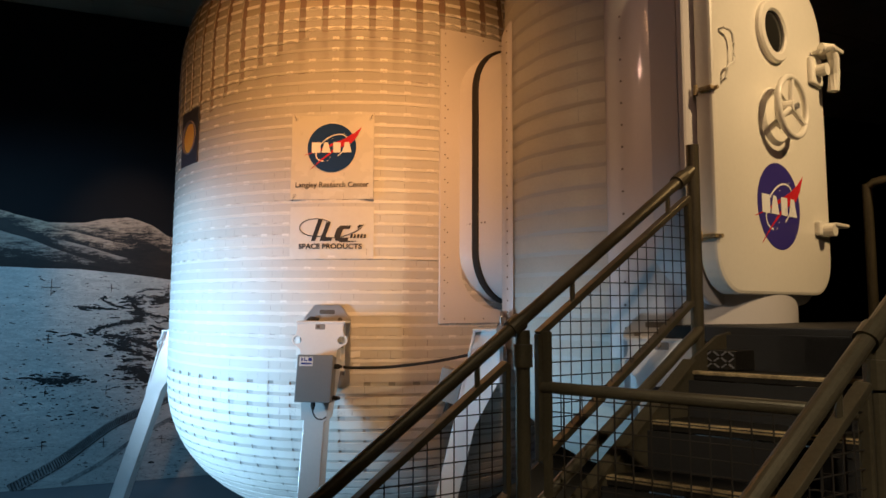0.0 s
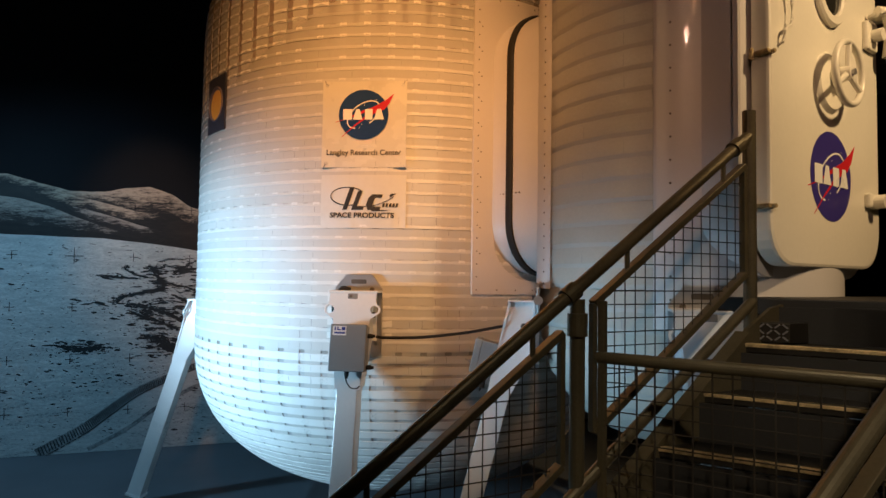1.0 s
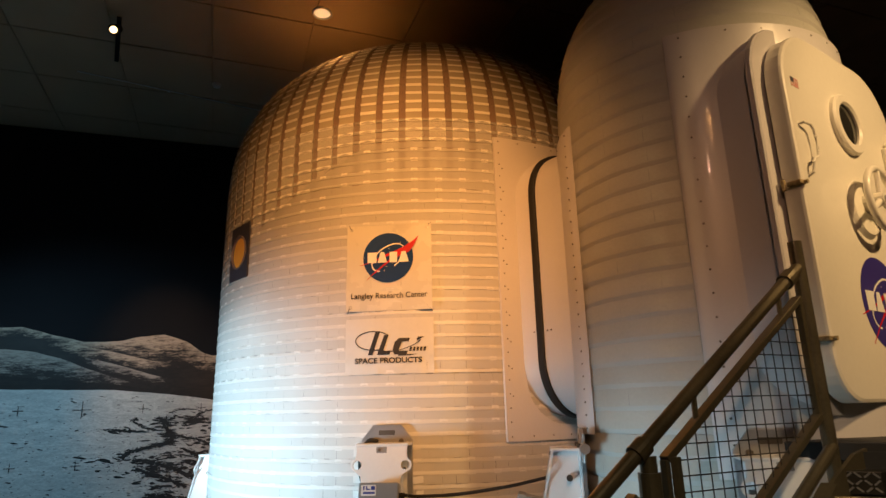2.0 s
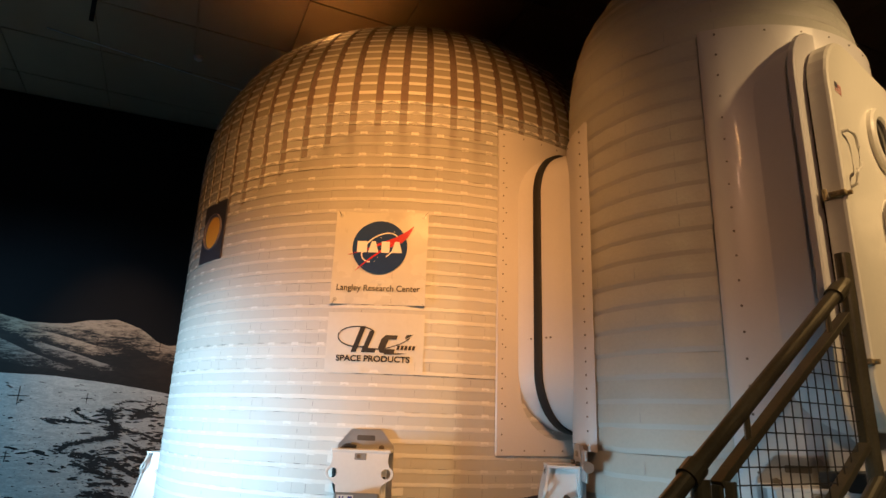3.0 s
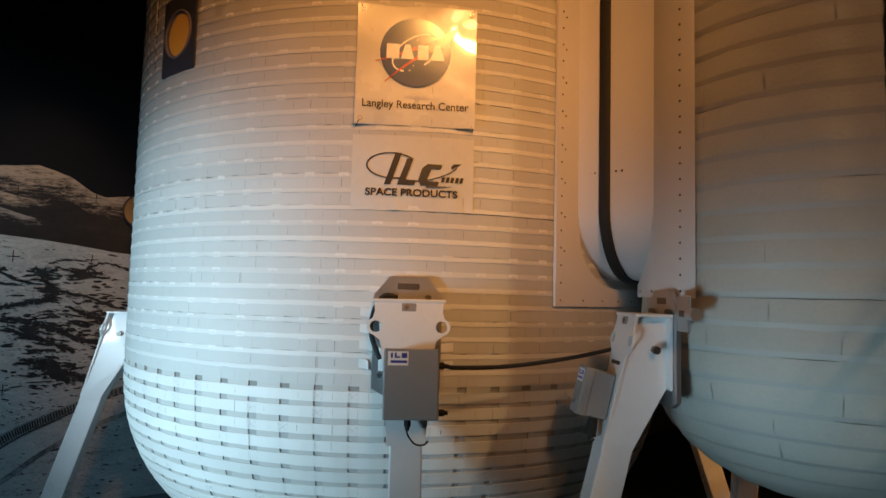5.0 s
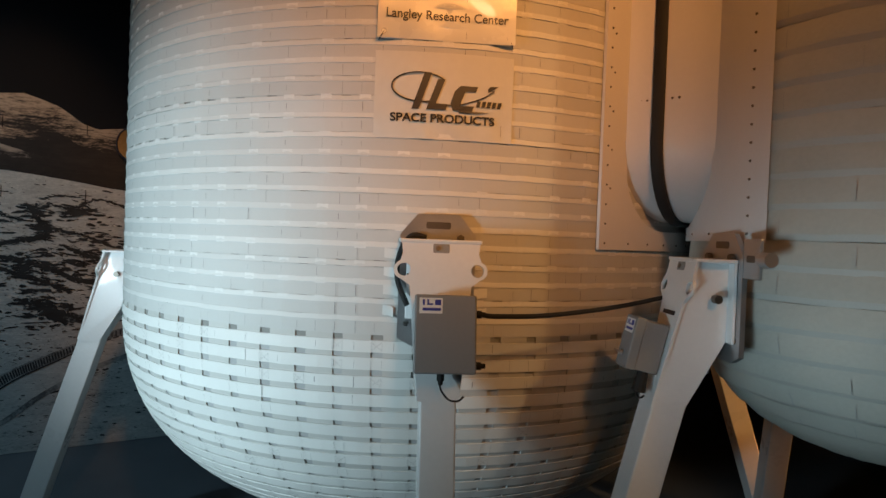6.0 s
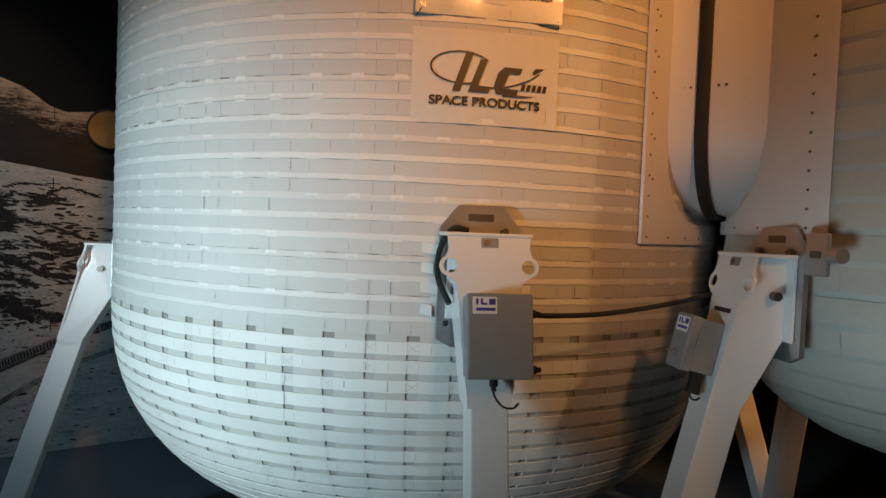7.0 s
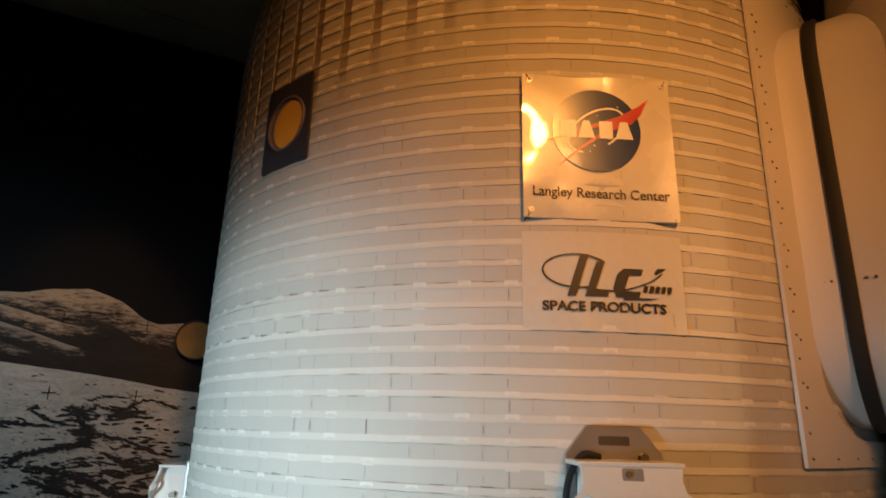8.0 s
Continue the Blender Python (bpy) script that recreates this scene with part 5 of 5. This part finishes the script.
hillside("hill_slope", [(-0.75, 2.66), (-0.4, 2.58), (0.0, 2.46), (0.3, 2.38)], [(-0.8, 0.12), (0.3, 0.10)], GREYSLOPE, -0.0046, -0.75, 0.3, 4)
hillside("hill_slope", [(-5.4, 2.8), (-1.6, 2.745), (-1.23, 2.715), (-0.93, 2.63), (-0.68, 2.52), (-0.3, 2.40), (0.05, 2.29)], [(-5.4, 0.34), (-1.2, 0.30), (-0.6, 0.22), (0.05, 0.08)], GREYSLOPE, -0.0052, -4.6, 0.05, 5, "printed grey foothill")
part("plain", slab([(x, ridge(x, FAR, 0.010, 7)) for x in xs] + [(9.7, FLOOR + 0.005), (-5.38, FLOOR + 0.005)], -0.0064, 0.003), GROUNDINK, mural, "printed pale ground")


def trail(name, pts, widths, mat, y, jag=0.0, seed=0, label=""):
    path = smoothpath([(a, b, 0) for a, b in pts], 12)
    ws = np.interp(np.linspace(0, 1, len(path)), np.linspace(0, 1, len(widths)), widths)
    ws = [float(w) * max(0.15, 1 + jag * noise.noise(Vector((k * 0.9, seed, 0)))) for k, w in enumerate(ws)]
    part(name, ribbon([(p.x, p.y + jag * 0.02 * noise.noise(Vector((k * 0.7, seed, 5)))) for k, p in enumerate(path)], ws, y), mat, mural, label)


pick, spots = random.Random(21), []
for k, (pts, ws) in enumerate((
        ([(0.27, 1.94), (0.24, 1.87), (0.31, 1.76), (0.35, 1.66), (0.13, 1.60), (-0.09, 1.55), (-0.18, 1.48)], [0.03, 0.05, 0.06, 0.09, 0.045, 0.05, 0.06]),
        ([(0.33, 1.75), (0.51, 1.69), (0.63, 1.67), (0.90, 1.56)], [0.05, 0.035, 0.02, 0.04]),
        ([(-0.41, 1.81), (-0.22, 1.795), (0.09, 1.77)], [0.012, 0.045, 0.02]),
        ([(-0.06, 1.935), (-0.08, 1.89), (0.04, 1.82), (0.12, 1.80)], [0.012, 0.018, 0.014]),
        ([(0.19, 1.94), (0.21, 1.90), (0.28, 1.87)], [0.012, 0.02, 0.02]),
        ([(0.46, 1.86), (0.55, 1.89), (0.75, 1.91)], [0.02, 0.07, 0.03]),
        ([(0.30, 1.99), (0.45, 2.03), (0.58, 2.02)], [0.01, 0.012, 0.008]),
        ([(-0.06, 1.46), (0.15, 1.42), (0.40, 1.34), (0.62, 1.24), (1.0, 1.20)], [0.03, 0.06, 0.05, 0.06, 0.05]),
        ([(-0.02, 1.36), (0.2, 1.28), (0.4, 1.20), (0.55, 1.13)], [0.02, 0.05, 0.035, 0.03]),
        ([(0.15, 1.06), (0.33, 1.00), (0.48, 0.90), (0.8, 0.86)], [0.04, 0.12, 0.15, 0.06]),
        ([(-0.82, 0.96), (-0.57, 0.90), (-0.27, 0.92)], [0.02, 0.075, 0.02]),
        ([(0.34, 1.95), (0.55, 1.92), (0.75, 2.01), (1.0, 1.95)], [0.015, 0.03, 0.02, 0.03]),
        ([(0.45, 1.58), (0.62, 1.50), (0.80, 1.45), (1.1, 1.44)], [0.02, 0.05, 0.05, 0.03]))):
    trail("dark_trail", pts, [0.8 * w for w in ws], DARKINK, -0.0078 - 0.00006 * k, 1.2, k)
    run = smoothpath([(a, b, 0) for a, b in pts], 10)
    for j, p in enumerate(run):
        w = float(np.interp(j / len(run), np.linspace(0, 1, len(ws)), ws))
        spots += [(pick.gauss(p.x, 0.02 + 0.3 * w), pick.gauss(p.y, 0.42 * w)) for _ in range(4 + int(90 * w))]

# scattered rocks and their printed shadows, thickest along the trails
CLUMPS = ((0.22, 1.40, 0.28, 0.14, 420), (0.36, 0.98, 0.16, 0.09, 170), (-0.52, 0.92, 0.24, 0.05, 200), (-0.42, 1.48, 0.14, 0.05, 50), (0.75, 1.55, 0.25, 0.28, 170), (0.0, 0.62, 0.5, 0.10, 110), (-0.45, 0.60, 0.5, 0.12, 130), (0.7, 0.2, 0.3, 0.30, 120), (-0.3, 1.72, 0.7, 0.20, 130))
spots += [(pick.gauss(cx, sx), pick.gauss(cz, sz)) for cx, cz, sx, sz, count in CLUMPS for _ in range(count)]
spots += [(pick.uniform(-3.0, 4.6), pick.uniform(-0.3, 2.2)) for _ in range(3200)]
streaks = [(pick.gauss(cx, sx), pick.gauss(cz, sz)) for cx, cz, sx, sz, count in ((0.30, 1.36, 0.22, 0.12, 70), (0.36, 0.98, 0.13, 0.08, 34), (-0.52, 0.93, 0.18, 0.03, 26), (0.80, 1.50, 0.22, 0.25, 80), (0.50, 1.86, 0.25, 0.05, 16), (-0.2, 1.79, 0.14, 0.012, 10), (0.32, 1.72, 0.05, 0.08, 14)) for _ in range(count)]
rocks = bmesh.new()
for k, (x, z) in enumerate(spots + streaks):
    if not FLOOR + 0.03 < z < along(x, FAR) - 0.03:
        continue
    w = min(0.08, 0.0062 * math.exp(pick.gauss(0.40, 0.66)))
    h = w * pick.uniform(0.16, 0.36) * (0.7 if z > 1.5 else 1.0)
    lean = pick.gauss(-0.06, 0.12)
    if k >= len(spots):
        w, h = pick.uniform(0.03, 0.085), pick.uniform(0.006, 0.017)
    ring = []
    for j in range(7):
        a = j * math.tau / 7
        q = pick.uniform(0.6, 1.2)
        ring.append(rocks.verts.new((x + w * q * math.cos(a), -0.0086 - 0.0000003 * k, z + h * q * math.sin(a) + lean * w * math.cos(a))))
    rocks.faces.new(ring)
bmesh.ops.recalc_face_normals(rocks, faces=list(rocks.faces))
tagged(part("printed_rock", rocks, ROCKINK, mural, "scattered dark printed rocks"), kind="stuff")
TYRE = [(-0.95, -0.32), (-0.49, -0.06), (-0.20, 0.155), (0.09, 0.365), (0.40, 0.51), (0.8, 0.68), (1.4, 0.86)]
for k, (pts, ws) in enumerate(((TYRE, [0.13, 0.125, 0.11, 0.10, 0.08, 0.06]), ([(-0.42, -0.30), (-0.13, -0.15), (0.11, 0.0), (0.35, 0.18), (0.8, 0.42), (1.4, 0.62)], [0.05, 0.045, 0.045, 0.05, 0.04]))):
    trail("tyre_track", pts, ws, TRACKINK, -0.0104 - 0.0001 * k, 0.1, k, "printed tyre track")
bm = bmesh.new()
path = smoothpath([(p, q, 0) for p, q in TYRE], 16)
for k in range(1, len(path) - 1):
    d = (path[k + 1] - path[k]).normalized()
    w = 0.062 - 0.0004 * k
    side = Vector((-d.y, d.x, 0))
    a, b = path[k] + side * w * 0.9, path[k] - side * w * 0.75 - d * 0.012
    bm.faces.new([bm.verts.new((p.x, -0.0112, p.y)) for p in (a, b, b + d * 0.013, a + d * 0.013)])
    if k % 2:
        a = path[k] - side * w * 0.95
        bm.faces.new([bm.verts.new((p.x, -0.0112, p.y)) for p in (a, a - side * 0.012, a - side * 0.014 + d * 0.05, a + d * 0.05)])
bmesh.ops.recalc_face_normals(bm, faces=list(bm.faces))
tagged(part("tread_mark", bm, ROCKINK, mural, "printed ribs of a tyre track"), kind="stuff")
for k in range(-3, 4):
    for z in (2.04, 2.66, 1.42, 0.79, 0.16):
        if z > 2.3 and not 0 <= k <= 2:
            continue
        x, r = 0.65 * k, 0.10 if (k, z) == (-1, 2.04) else 0.055
        for hw, hh in ((0.003, r), (r, 0.003)):
            part("cross_mark", slab([(x - hw, z - hh), (x + hw, z - hh), (x + hw, z + hh), (x - hw, z + hh)], -0.0126, -0.0118 - 0.0002 * (hw > hh)), SKYINK, mural)
disc = thing("amber_disc", MURAL @ pose(1.07, -0.03, 2.56), "round amber disc on the wall behind the habitat", "wall light")
part("disc_face", slab(oval(0.34, 0.34, 32), -0.02, 0.015), DISC, disc)
part("disc_rim", ring_xz(0.182, 0.168, -0.03, 0.015, 0, 0), NAVY, disc)

# ---- ceiling fittings ----
def place(x, y, dz=0.0):
    return pose(x, y, CEIL + dz)


dl = thing("downlight", place(-1.69, 5.08), "round recessed warm downlight in the ceiling", "ceiling light")
part("trim_ring", pipe(bmesh.new(), [(0.085 * math.cos(k * math.tau / 24), 0.085 * math.sin(k * math.tau / 24), -0.004) for k in range(25)], 0.012, 8), LAMPWHITE, dl, "pale trim ring", smooth=True)
part("lens", rod(bmesh.new(), (0, 0, -0.004), (0, 0, 0.006), 0.075, 24), DOWN, dl, "glowing lens")
sm = thing("smoke_detector", place(-3.32, 6.02), "small round white ceiling detector", "detector")
part("detector_body", rod(bmesh.new(), (0, 0, -0.03), (0, 0, 0.004), 0.04, 20, 0.052), LAMPWHITE, sm)
tl = thing("track_light", place(-3.57, 4.76), "black track spotlight with a lit warm bulb", "spotlight")
part("track", boxed((-0.02, -0.05, -0.03), (0.02, 0.75, -0.004), 0.003, pose(0, 0, 0, 0, 0, 40)), BLACKWALL, tl, "black track bar")
part("stem", rod(bmesh.new(), (0, 0, -0.09), (0, 0, -0.02), 0.012, 8), BLACKWALL, tl)
part("lamp_can", rod(bmesh.new(), (0, 0.0, -0.10), (0.06, -0.12, -0.20), 0.04, 16, 0.05), BLACKWALL, tl, "black lamp can")
part("bulb", rod(bmesh.new(), (0.058, -0.116, -0.198), (0.064, -0.126, -0.206), 0.031, 16), BULB, tl, "lit bulb face")
wr = part("ceiling_conduit", rod(bmesh.new(), (-4.6, 5.43, CEIL - 0.008), (-2.7, 7.05, CEIL - 0.008), 0.008, 8), LAMPWHITE, None)
tagged(wr, "thin pale conduit along the dark ceiling", "conduit")
part("conduit_clip", rod(bmesh.new(), (-3.92, 6.02, CEIL - 0.02), (-3.92, 6.02, CEIL), 0.014, 8), LAMPWHITE, wr)
